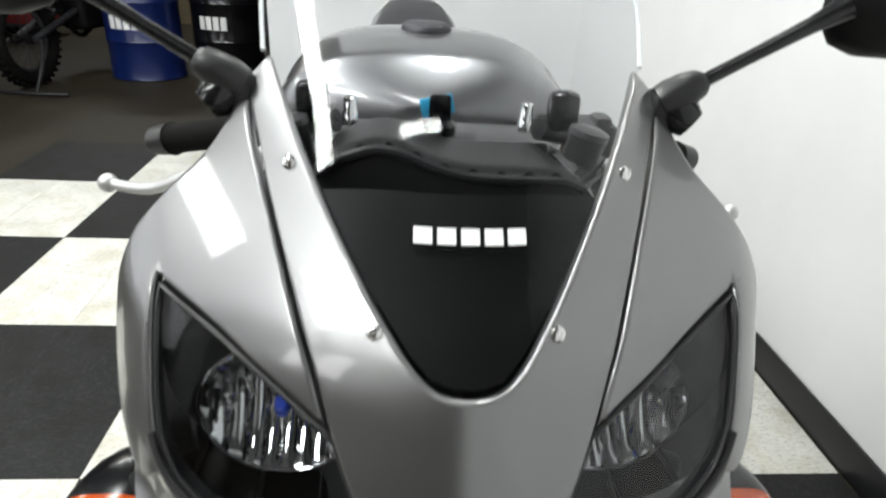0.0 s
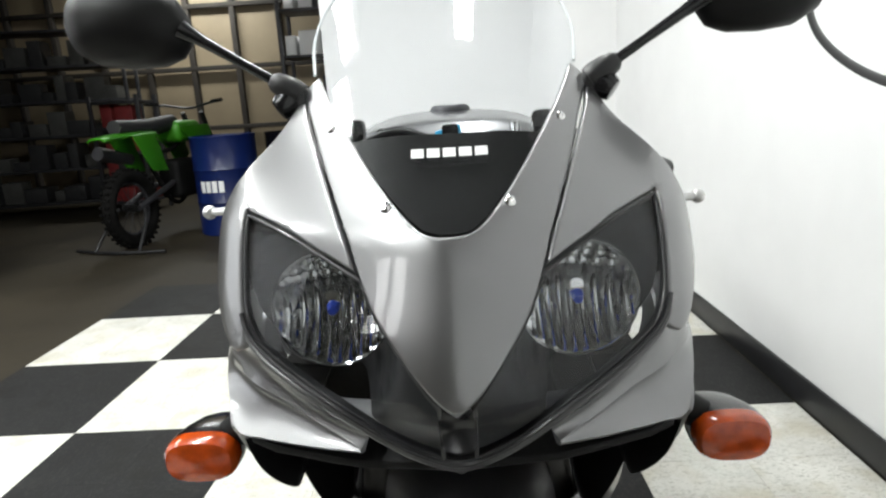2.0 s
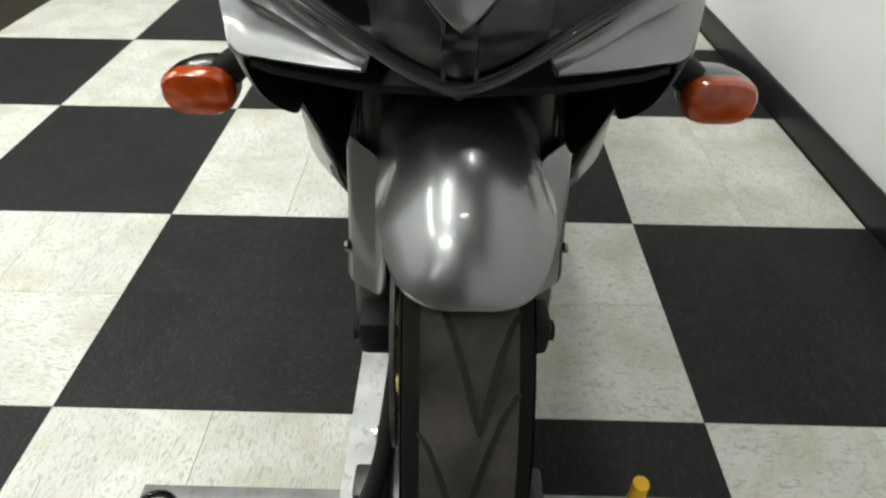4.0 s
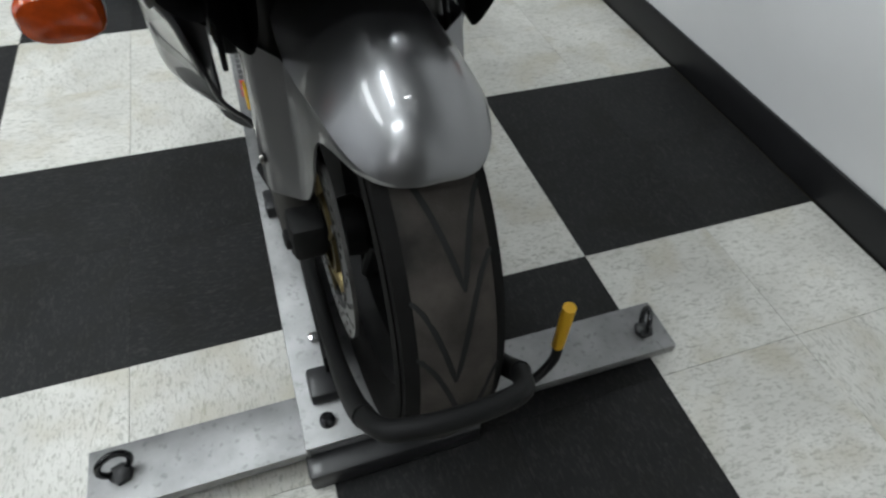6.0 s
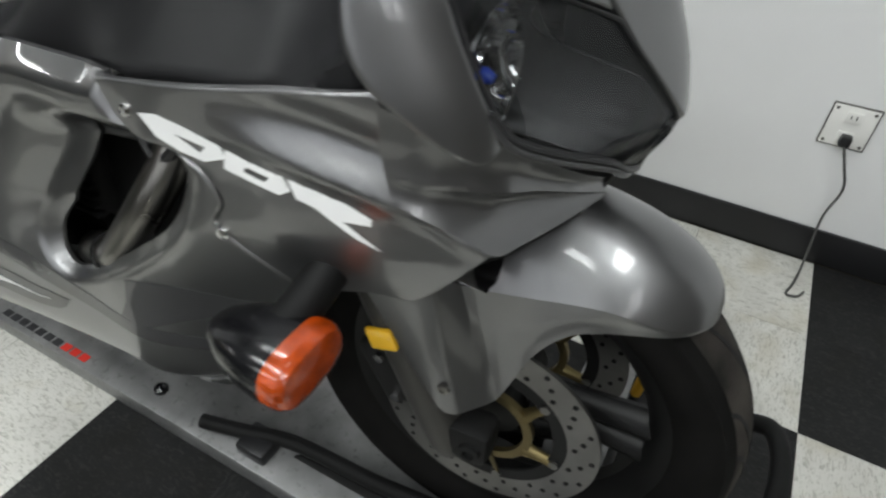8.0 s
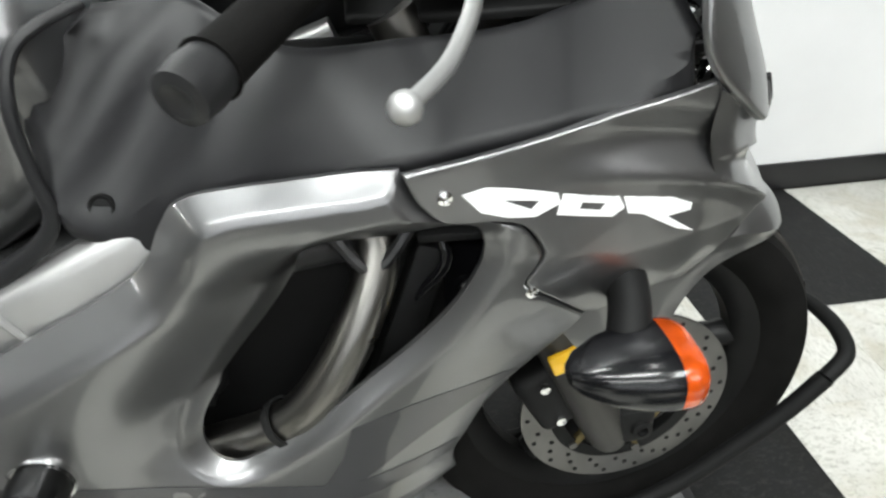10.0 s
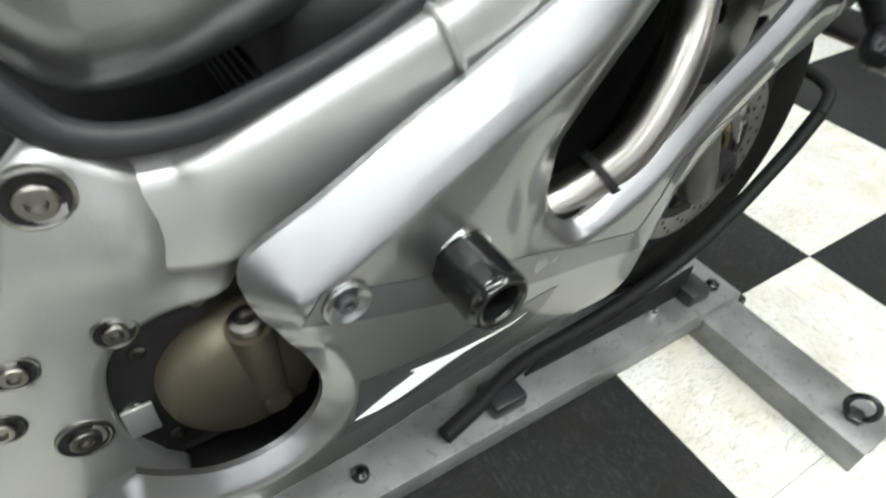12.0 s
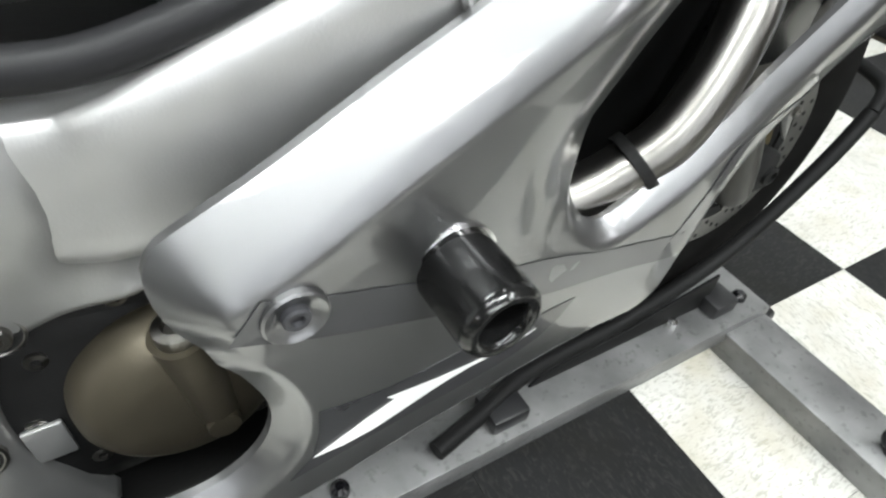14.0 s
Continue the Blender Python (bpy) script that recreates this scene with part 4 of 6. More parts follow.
def flanks(s):
    g = 0.0007
    seam = [(-0.448, 0.831), (-0.457, 0.809), (-0.472, 0.791), (-0.488, 0.7865), (-0.513, 0.785), (-0.536, 0.777), (-0.550, 0.759), (-0.553, 0.748), (-0.545, 0.734), (-0.541, 0.722), (-0.572, 0.695), (-0.603, 0.667)]
    up = outline([(-0.684, 0.869), (-0.62, 0.857), (-0.569, 0.848), (-0.450, 0.831)], [(a - g, b + g) for a, b in seam], [(-0.605, 0.668), (-0.64, 0.674), (-0.668, 0.683), (-0.690, 0.681), (-0.703, 0.681), (-0.722, 0.700), (-0.745, 0.730), (-0.764, 0.756)],
                 [(-0.764, 0.756), (-0.745, 0.769), (-0.722, 0.780), (-0.705, 0.791)], [(-0.705, 0.791), (-0.698, 0.82), (-0.690, 0.85), (-0.684, 0.869)])
    side = part("upper_fairing", mirror_x(skin(up, [], flank, OUT, 0.008, 0.004, 0.0025), s), SILVER, bike, "silver upper side fairing with white lettering blocks")
    low = outline([(a + g, b - g) for a, b in seam[::-1]],
                  [(-0.448, 0.830), (-0.378, 0.828), (-0.305, 0.822), (-0.281, 0.803), (-0.264, 0.774), (-0.240, 0.754), (-0.175, 0.725), (-0.125, 0.703), (-0.076, 0.681), (-0.028, 0.660)],
                  [(-0.028, 0.660), (-0.011, 0.651), (-0.004, 0.636), (-0.010, 0.612), (-0.028, 0.575), (-0.040, 0.535), (-0.034, 0.505), (-0.014, 0.486), (0.010, 0.480), (0.040, 0.487), (0.068, 0.508), (0.082, 0.525)],
                  [(0.082, 0.525), (0.12, 0.51)], [(0.12, 0.51), (0.16, 0.30)],
                  [(0.16, 0.30), (0.1, 0.30), (-0.05, 0.308), (-0.181, 0.325), (-0.28, 0.330), (-0.36, 0.334), (-0.43, 0.342), (-0.478, 0.365), (-0.490, 0.41), (-0.486, 0.459), (-0.500, 0.500), (-0.520, 0.550), (-0.558, 0.600), (-0.580, 0.632), (-0.602, 0.666)])
    def rim(p):
        near = 0.012 + 0.007 * min(max((0.60 - p.y) / 0.03, 0), 1) if p.x > -0.1 and p.y > 0.42 else 0.0035
        if p.y > 0.6 and p.x > -0.5:
            near = 0.014 + 0.008 * min(max((p.x + 0.47) / 0.05, 0), 1)
            q = min(max((p.y - 0.622) / 0.035, 0), 1) * min(max((p.x + 0.34) / 0.10, 0), 1)
            return near + (0.034 - near) * q * q * (3 - 2 * q)
        return near

    lower = part("lower_fairing", mirror_x(skin(low, [spline(VENT, 4, True)], scoop, OUT, 0.013, 0.005, 0.034, 0, 0.019, rim), s), SILVER, bike, "silver lower side fairing with an open vent and grey stripes")
    for (y, z) in ((-0.545, 0.716), (-0.477, 0.811)):
        part("fairing_bolt", lathe([(0, -0.002), (0.006, -0.002), (0.0055, 0.002), (0.002, 0.003), (0, 0.002)], 12, along((s, -0.1, 0), (s * half(y, z), y, z))), CHROME, side)
    # lettering blocks
    def mark(runs, mat, parent, lift, name, hol=()):
        part(name, mirror_x(skin(outline(*runs), [outline(*h) for h in hol], scoop, OUT, 0.02, 0.0003, 0, lift * 0.45), s), mat, parent)
    mark([[(-0.489, 0.812), (-0.501, 0.816), (-0.529, 0.811)], [(-0.529, 0.811), (-0.561, 0.802)], [(-0.561, 0.802), (-0.564, 0.793), (-0.556, 0.788)], [(-0.556, 0.788), (-0.537, 0.785), (-0.502, 0.796), (-0.489, 0.812)]], WHITE_DECAL, side, 0.0016, "letter_block",
         [[[(-0.519, 0.803), (-0.547, 0.798)], [(-0.547, 0.798), (-0.541, 0.792)], [(-0.541, 0.792), (-0.519, 0.803)]]])
    mark([[(-0.565, 0.801), (-0.611, 0.791)], [(-0.611, 0.791), (-0.617, 0.780), (-0.607, 0.774)], [(-0.607, 0.774), (-0.561, 0.784)]], WHITE_DECAL, side, 0.0016, "letter_block",
         [[[(-0.581, 0.791), (-0.6, 0.787)], [(-0.6, 0.787), (-0.596, 0.782)], [(-0.596, 0.782), (-0.579, 0.786)]]])
    mark([[(-0.615, 0.790), (-0.665, 0.779), (-0.679, 0.771)], [(-0.679, 0.771), (-0.677, 0.764), (-0.657, 0.764)], [(-0.657, 0.764), (-0.686, 0.744)], [(-0.686, 0.744), (-0.669, 0.750), (-0.634, 0.771)], [(-0.634, 0.771), (-0.623, 0.770), (-0.615, 0.790)]], WHITE_DECAL, side, 0.0016, "letter_block")
    mark([[(-0.026, 0.612), (-0.030, 0.627), (-0.042, 0.632)], [(-0.042, 0.632), (-0.120, 0.600), (-0.191, 0.571), (-0.302, 0.536), (-0.40, 0.516), (-0.488, 0.499)], [(-0.488, 0.499), (-0.484, 0.472)],
          [(-0.484, 0.472), (-0.40, 0.489), (-0.334, 0.503), (-0.224, 0.528), (-0.133, 0.564), (-0.026, 0.612)]], GREY_DECAL, lower, 0.0016, "stripe")
    mark([[(-0.061, 0.531), (-0.102, 0.518), (-0.137, 0.514), (-0.172, 0.513), (-0.205, 0.506), (-0.262, 0.503)], [(-0.262, 0.503), (-0.240, 0.478), (-0.193, 0.468), (-0.139, 0.470), (-0.080, 0.474), (-0.040, 0.472)], [(-0.040, 0.472), (-0.057, 0.492), (-0.061, 0.531)]],
         BLACK_DECAL, lower, 0.0014, "stripe")
    mark([[(-0.055, 0.488), (-0.081, 0.497), (-0.109, 0.5025)], [(-0.109, 0.5025), (-0.104, 0.509)], [(-0.104, 0.509), (-0.143, 0.498), (-0.203, 0.489), (-0.228, 0.491)], [(-0.228, 0.491), (-0.203, 0.487), (-0.175, 0.4895), (-0.151, 0.489), (-0.126, 0.4855), (-0.089, 0.482), (-0.055, 0.488)]],
         WHITE_DECAL, lower, 0.0032, "stripe")
    mark([[(-0.388, 0.594), (-0.457, 0.604), (-0.528, 0.604)], [(-0.528, 0.604), (-0.549, 0.598)], [(-0.549, 0.598), (-0.506, 0.574), (-0.380, 0.512)], [(-0.380, 0.512), (-0.345, 0.507)], [(-0.345, 0.507), (-0.375, 0.555)], [(-0.375, 0.555), (-0.388, 0.594)]],
         GREY_DECAL, lower, 0.0015, "stripe")
    # recessed bolt and slider puck
    y, z = -0.055, 0.617
    part("recess_ring", lathe([(0.0155, -0.002), (0.0155, 0.0028), (0.0142, 0.0038), (0.0125, 0.0030), (0.0095, 0.0006), (0.0, 0.0004)], 28, along((s, 0, 0), (s * (half(y, z) + 0.0005), y, z))), SILVER, lower)
    part("recess_bolt", lathe([(0.0068, 0.0), (0.0066, 0.0036), (0.0056, 0.0044), (0.0034, 0.0042), (0.0028, 0.0015), (0, 0.0015)], 16, along((s, 0, 0), (s * (half(y, z) + 0.0008), y, z))), SHELF_STEEL, lower)
    y, z = -0.142, 0.601
    part("slider_puck", lathe([(0, 0), (0.0232, 0), (0.0232, 0.042), (0.0226, 0.046), (0.020, 0.049), (0.0168, 0.0492), (0.0150, 0.048), (0.0140, 0.045), (0.0125, 0.02), (0, 0.02)], 32, along((s, -0.03, -0.02), (s * (half(y, z) - 0.002), y, z))), PUCK, bike, "black plastic frame slider puck")
    part("puck_washer", lathe([(0.02, -0.002), (0.0255, -0.002), (0.0255, 0.0022), (0.02, 0.0022)], 28, along((s, -0.03, -0.02), (s * (half(y, z) - 0.0005), y, z))), CHROME, lower)


for s in SIDES:
    flanks(s)

# ---- front wheel, fork, fender ----
AX, AZ, TR = -0.735, 0.372, 0.30


def ring_section(profile, seg=72):
    """A closed profile (radius, x) turned about the axle line."""
    bm = bmesh.new()
    rings = []
    for k in range(seg):
        a = 2 * math.pi * k / seg
        rings.append([bm.verts.new((x, r * math.sin(a), r * math.cos(a))) for r, x in profile])
    n = len(profile)
    for k in range(seg):
        a, b = rings[k], rings[(k + 1) % seg]
        for j in range(n):
            bm.faces.new((a[j], a[(j + 1) % n], b[(j + 1) % n], b[j]))
    return bm


def groove_bars(width, radius, count=18):
    """Dark tread grooves in pairs: one sweeps in from each shoulder, and both meet a little beside the crown."""
    bm = bmesh.new()
    for k in range(count):
        a0 = 2 * math.pi * k / count
        side = 1 if k % 2 else -1
        for s in SIDES:
            line = []
            for i in range(12):
                q = i / 11
                x = side * 0.008 * (1 - q) + s * q * width * 0.37
                a = a0 + (0.34 if s == side else 0.46) * (1 - (1 - q) ** 1.7)
                r = radius - 0.40 * x * x / (width / 2) + 0.0008
                line.append(Vector((x, r * math.sin(a), r * math.cos(a))))
            vs = []
            for i, p in enumerate(line):
                d = (line[min(i + 1, 11)] - line[max(i - 1, 0)]).normalized()
                nrm = Vector((p.x * 0.6, p.y, p.z)).normalized()
                c = d.cross(nrm).normalized() * 0.0030 * (1.0 if 0 < i < 11 else 0.5)
                vs.append((bm.verts.new(p + c), bm.verts.new(p - c), bm.verts.new(p - nrm * 0.004)))
            for (a, b, c), (d, e, f) in zip(vs, vs[1:]):
                bm.faces.new((a, d, e, b))
                bm.faces.new((b, e, f, c))
                bm.faces.new((c, f, d, a))
    return bm


DRILL = mesh_of(lathe([(0, -0.0032), (0.0036, -0.0032), (0.0036, 0.0032), (0, 0.0032)], 8, Matrix.Rotation(radians(90), 4, "Y")), ENGINE_BLACK, "drill_hole")


def wheel(name, at, width, front_wheel):
    w = new(name)
    w.parent = bike
    w.location = at
    h = width / 2
    crown = [(TR - 0.40 * x * x / h, x) for x in np.linspace(-h * 0.93, h * 0.93, 15)]
    tyre_prof = [(0.222, -h * 0.62), (0.238, -h * 0.9), (0.258, -h)] + [(r, float(x)) for r, x in crown] + [(0.258, h), (0.238, h * 0.9), (0.222, h * 0.62)]
    tyre = part("tyre", ring_section(tyre_prof), RUBBER, w, "worn grey-black road tyre with slanted grooves")
    band = [(TR - 0.40 * x * x / h + 0.0003, float(x)) for x in np.linspace(-h * 0.70, h * 0.70, 13)]
    part("tread_band", ring_section(band + [(r - 0.004, x) for r, x in band[::-1]]), TREAD, tyre, "brown-scuffed worn tread band")
    part("tread_groove", groove_bars(width, TR), GROOVE, tyre)
    for s in SIDES:
        part("sidewall", ring_section([(0.221, s * h * 0.63), (0.239, s * h * 0.915), (0.258, s * h * 1.015), (0.272, s * h * 0.985), (0.268, s * h * 0.93), (0.24, s * h * 0.86)]), RUBBER, tyre)
    part("rim", ring_section([(0.224, -h * 0.66), (0.219, -h * 0.6), (0.205, -h * 0.5), (0.19, -h * 0.2), (0.19, h * 0.2), (0.205, h * 0.5), (0.219, h * 0.6), (0.224, h * 0.66), (0.2, h * 0.3), (0.2, -h * 0.3)]), RIM_BLACK, w, "black cast rim")
    part("hub", lathe([(0, -0.055), (0.04, -0.055), (0.042, -0.03), (0.032, -0.02), (0.032, 0.02), (0.042, 0.03), (0.04, 0.055), (0, 0.055)], 24, Matrix.Rotation(radians(90), 4, "Y")), RIM_BLACK, w)
    for k in range(3):
        a = radians(120 * k + 32)
        d = Vector((0, math.sin(a), math.cos(a)))
        for t in (-0.016, 0.016):
            side = Vector((0, math.cos(a), -math.sin(a))) * t
            part("spoke", tube([d * 0.03 + side, d * 0.11 + side * 1.1, d * 0.196 + side * 1.5], [0.024, 0.019, 0.021], 10, 3, flat=0.7), RIM_BLACK, w)
    if not front_wheel:
        return w
    for s in SIDES:
        x = s * 0.074
        disc = part("brake_disc", ring_section([(0.108, x - 0.0025), (0.148, x - 0.0025), (0.148, x + 0.0025), (0.108, x + 0.0025)], 60), DISC, w, "drilled steel brake disc")
        for k in range(54):
            a, r = 2 * math.pi * k / 54, 0.117 + 0.011 * (k % 3)
            h = new("drill_hole", DRILL)
            h.parent = disc
            h.location = (x, r * math.sin(a), r * math.cos(a))
        part("carrier_ring", ring_section([(0.052, x - 0.004), (0.064, x - 0.004), (0.064, x + 0.004), (0.052, x + 0.004)], 40), GOLD, disc, "gold disc carrier")
        part("carrier_rim", ring_section([(0.090, x - 0.0018), (0.1085, x - 0.0018), (0.1085, x + 0.0018), (0.090, x + 0.0018)], 48), ENGINE_BLACK, disc, "dark inner rim of the disc")
        for k in range(6):
            a = radians(60 * k + 10)
            d = Vector((0, math.sin(a), math.cos(a)))
            c = Vector((x, 0, 0))
            e = Vector((0, math.cos(a), -math.sin(a)))
            part("carrier_arm", tube([c + d * 0.058, c + d * 0.078 + e * 0.005, c + d * 0.098 + e * 0.010], [0.011, 0.007, 0.007], 8, 3, flat=0.45), GOLD, disc)
            q = c + d * 0.099 + e * 0.010
            part("rivet", lathe([(0, -0.005), (0.0062, -0.005), (0.0062, 0.005), (0, 0.005)], 12, Matrix.Translation(q) @ Matrix.Rotation(radians(90), 4, "Y")), DISC, disc)
    return w


# the front end is turned a little
PIVOT, RAKE = Vector((0, -0.54, 0.62)), Vector((0, 0.407, 0.914))
STEER = Matrix.Translation(PIVOT) @ Matrix.Rotation(radians(2.3), 4, RAKE) @ Matrix.Translation(-PIVOT)
wheel("front_wheel", (0, AX, AZ), 0.12, True).matrix_basis = STEER @ Matrix.Translation((0, AX, AZ))
wheel("rear_wheel", (0, AX + 1.386, AZ + 0.0), 0.18, False)

for s in SIDES:
    foot = Vector((s * 0.102, AX + 0.03, AZ - 0.035))
    leg = part("fork_leg", tube([foot, foot + RAKE * 0.06, foot + RAKE * 0.34], [0.024, 0.031, 0.031], 18, 3), FORK_GREY, bike, "dark grey fork leg", m=STEER)
    part("fork_tube", tube([foot + RAKE * 0.33, foot + RAKE * 0.62], 0.0215, 18, 1), STEEL, leg, m=STEER)
    part("axle_clamp", box(0.05, 0.06, 0.06, (s * 0.1, AX + 0.008, AZ), 0.012), ENGINE_BLACK, leg, m=STEER)
    part("axle_nut", lathe([(0, 0), (0.015, 0), (0.014, 0.012), (0.008, 0.014), (0.007, 0.004), (0, 0.004)], 12, along((s, 0, 0), (s * 0.118, AX, AZ))), ENGINE_BLACK, leg, m=STEER)
    cal = part("brake_caliper", box(0.05, 0.065, 0.105, (0, 0, 0), 0.014, 3), ENGINE_BLACK, bike, "dark brake caliper with gold tint", m=STEER @ Matrix.Translation((s * 0.088, AX + 0.12, AZ + 0.06)) @ Matrix.Rotation(radians(-28), 4, "X"))
    for dz in (-0.03, 0.03):
        part("caliper_bolt", lathe([(0, 0), (0.008, 0), (0.007, 0.006), (0, 0.007)], 6, along((s, 0, 0), (s * 0.114, AX + 0.12 + dz * 0.4, AZ + 0.06 + dz))), CHROME, cal, m=STEER)
    part("amber_reflector", box(0.008, 0.036, 0.030, (0, 0, 0), 0.003), REFLECTOR, bike, "small amber side reflector", m=STEER @ Matrix.Translation((s * 0.134, -0.618, 0.520)) @ Matrix.Rotation(radians(-20), 4, "X"))
    part("brake_hose", tube([(s * 0.09, -0.62, 0.46), (s * 0.125, -0.64, 0.56), (s * 0.12, -0.56, 0.70)], 0.005, 8), BLACK_PLASTIC, bike, m=STEER)


def fender():
    """Mudguard: an arched top that ends in a shoulder line, an upright wall below it, and the fork guards behind. Each station:
    its top (degrees, radius), its shoulder (u, y, z) and its lower edge (u, y, z)."""
    keys = [(-40.2, 0.315, (0.003, -0.938, 0.6127), (0.003, -0.938, 0.6121)), (-40.1, 0.316, (0.021, -0.937, 0.6122), (0.021, -0.937, 0.6112)),
            (-39.3, 0.320, (0.038, -0.930, 0.6115), (0.038, -0.930, 0.609)), (-37.5, 0.326, (0.054, -0.916, 0.612), (0.0535, -0.915, 0.606)),
            (-35, 0.331, (0.066, -0.897, 0.615), (0.065, -0.894, 0.603)), (-31, 0.335, (0.075, -0.873, 0.620), (0.073, -0.868, 0.600)),
            (-27, 0.336, (0.081, -0.848, 0.625), (0.079, -0.841, 0.594)), (-21.5, 0.336, (0.085, -0.820, 0.625), (0.083, -0.813, 0.581)),
            (-15.5, 0.335, (0.088, -0.790, 0.620), (0.085, -0.791, 0.556)), (-10, 0.334, (0.090, -0.762, 0.614), (0.086, -0.775, 0.525)),
            (-6, 0.334, (0.0905, -0.740, 0.609), (0.087, -0.764, 0.490)), (-2, 0.334, (0.091, -0.720, 0.605), (0.090, -0.755, 0.462)),
            (2, 0.333, (0.092, -0.700, 0.602), (0.0945, -0.749, 0.447))]
    rear = [(8, 0.333, (0.093, -0.68, 0.605)), (16, 0.332, (0.093, -0.64, 0.612)), (26, 0.330, (0.09, -0.605, 0.615)), (38, 0.326, (0.085, -0.57, 0.60)), (50, 0.320, (0.08, -0.53, 0.58))]
    # fork guard: upper and lower ends of its upright lines, from the wall round the leg to the back
    guard = [((0.0935, -0.690, 0.601), (0.098, -0.744, 0.4435)), ((0.097, -0.687, 0.605), (0.1015, -0.741, 0.442)), ((0.1235, -0.674, 0.620), (0.127, -0.719, 0.4405)),
             ((0.1275, -0.670, 0.621), (0.131, -0.7145, 0.4405)), ((0.130, -0.664, 0.620), (0.1335, -0.710, 0.441)), ((0.1325, -0.640, 0.607), (0.1365, -0.702, 0.443)),
             ((0.134, -0.612, 0.590), (0.1375, -0.694, 0.449)), ((0.133, -0.600, 0.580), (0.1365, -0.685, 0.458))]
    n = 14
    arch = keys + [(a, r, p, p) for a, r, p in rear]
    tops = spline([Vector((a / 100, r, 0)) for a, r, p, q in arch], 4)
    lip = spline([Vector(p) for a, r, p, q in arch], 4)
    low = spline([Vector(q) for a, r, p, q in keys], 4)
    bm = bmesh.new()
    rows = []
    for t, e in zip(tops, lip):
        ang = radians(t.x * 100)
        top = Vector((0, AX + t.y * math.sin(ang), AZ + t.y * math.cos(ang)))
        row = []
        for j in range(-n, n + 1):
            k = (abs(j) / n) ** 2
            p = top.lerp(Vector((0, e.y, e.z)), k)
            x = e.x * k ** 0.46
            row.append(bm.verts.new((math.copysign(x, j) if j else 0, p.y, p.z)))
        rows.append(row)
    for a, b in zip(rows, rows[1:]):
        for j in range(2 * n):
            bm.faces.new((a[j], a[j + 1], b[j + 1], b[j]))
    up = lip[:len(low)] + [Vector(p) for p, q in guard]
    down = low + [Vector(q) for p, q in guard]
    for s in SIDES:
        wall = []
        for i, (p, q) in enumerate(zip(up, down)):
            line = []
            for k in range(7):
                w = p.lerp(q, k / 6)
                if i < len(low):
                    w.x -= 0.004 * math.sin(math.pi * k / 6) * min(1, (p - q).length / 0.05)
                line.append(bm.verts.new((s * w.x, w.y, w.z)))
            wall.append(line)
        for a, b in zip(wall, wall[1:]):
            for k in range(6):
                bm.faces.new((a[k], a[k + 1], b[k + 1], b[k]))
    bmesh.ops.remove_doubles(bm, verts=bm.verts, dist=0.00001)
    bmesh.ops.recalc_face_normals(bm, faces=bm.faces)
    bmesh.ops.solidify(bm, geom=bm.faces[:], thickness=0.003)
    f = part("front_fender", bm, SILVER, bike, "silver front mudguard in one piece with its fork guards", 22, m=STEER)
    for s in SIDES:
        part("guard_bolt", lathe([(0, -0.001), (0.0075, -0.001), (0.0065, 0.003), (0.003, 0.0035), (0.0025, 0.002), (0, 0.002)], 12, along((s, 0, 0), (s * 0.1355, -0.698, 0.482))), STEEL, f, m=STEER)
    return f


fender()


# ---- signals, mirrors, bars ----
def signal(s):
    o = part("turn_signal", tube([(s * 0.195, -0.636, 0.712), (s * 0.225, -0.634, 0.700), (s * 0.248, -0.630, 0.686), (s * 0.270, -0.622, 0.668)], [0.020, 0.018, 0.018, 0.019], 16, 4), LINER, bike, "black turn signal with an amber lens")
    c = Vector((s * 0.289, -0.64, 0.662))

    def sec(y, k, kx=1.0):
        return [c + Vector((s * 0.0405 * kx * k * math.copysign(abs(math.cos(a)) ** 0.72, math.cos(a)), y, 0.0262 * k * math.copysign(abs(math.sin(a)) ** 0.72, math.sin(a)))) for a in np.linspace(0, 2 * math.pi, 29)[:-1]]
    part("housing", loft([sec(0.074, 0.25), sec(0.066, 0.48), sec(0.046, 0.76), sec(0.020, 0.95), sec(0.004, 1.0), sec(-0.004, 1.0)]), GLOSS_BLACK, o)
    part("lens", loft([sec(-0.004, 1.0), sec(-0.014, 1.0), sec(-0.020, 0.965), sec(-0.0245, 0.88), sec(-0.027, 0.6), sec(-0.028, 0.1)]), ORANGE, o, "amber ribbed plastic lens")


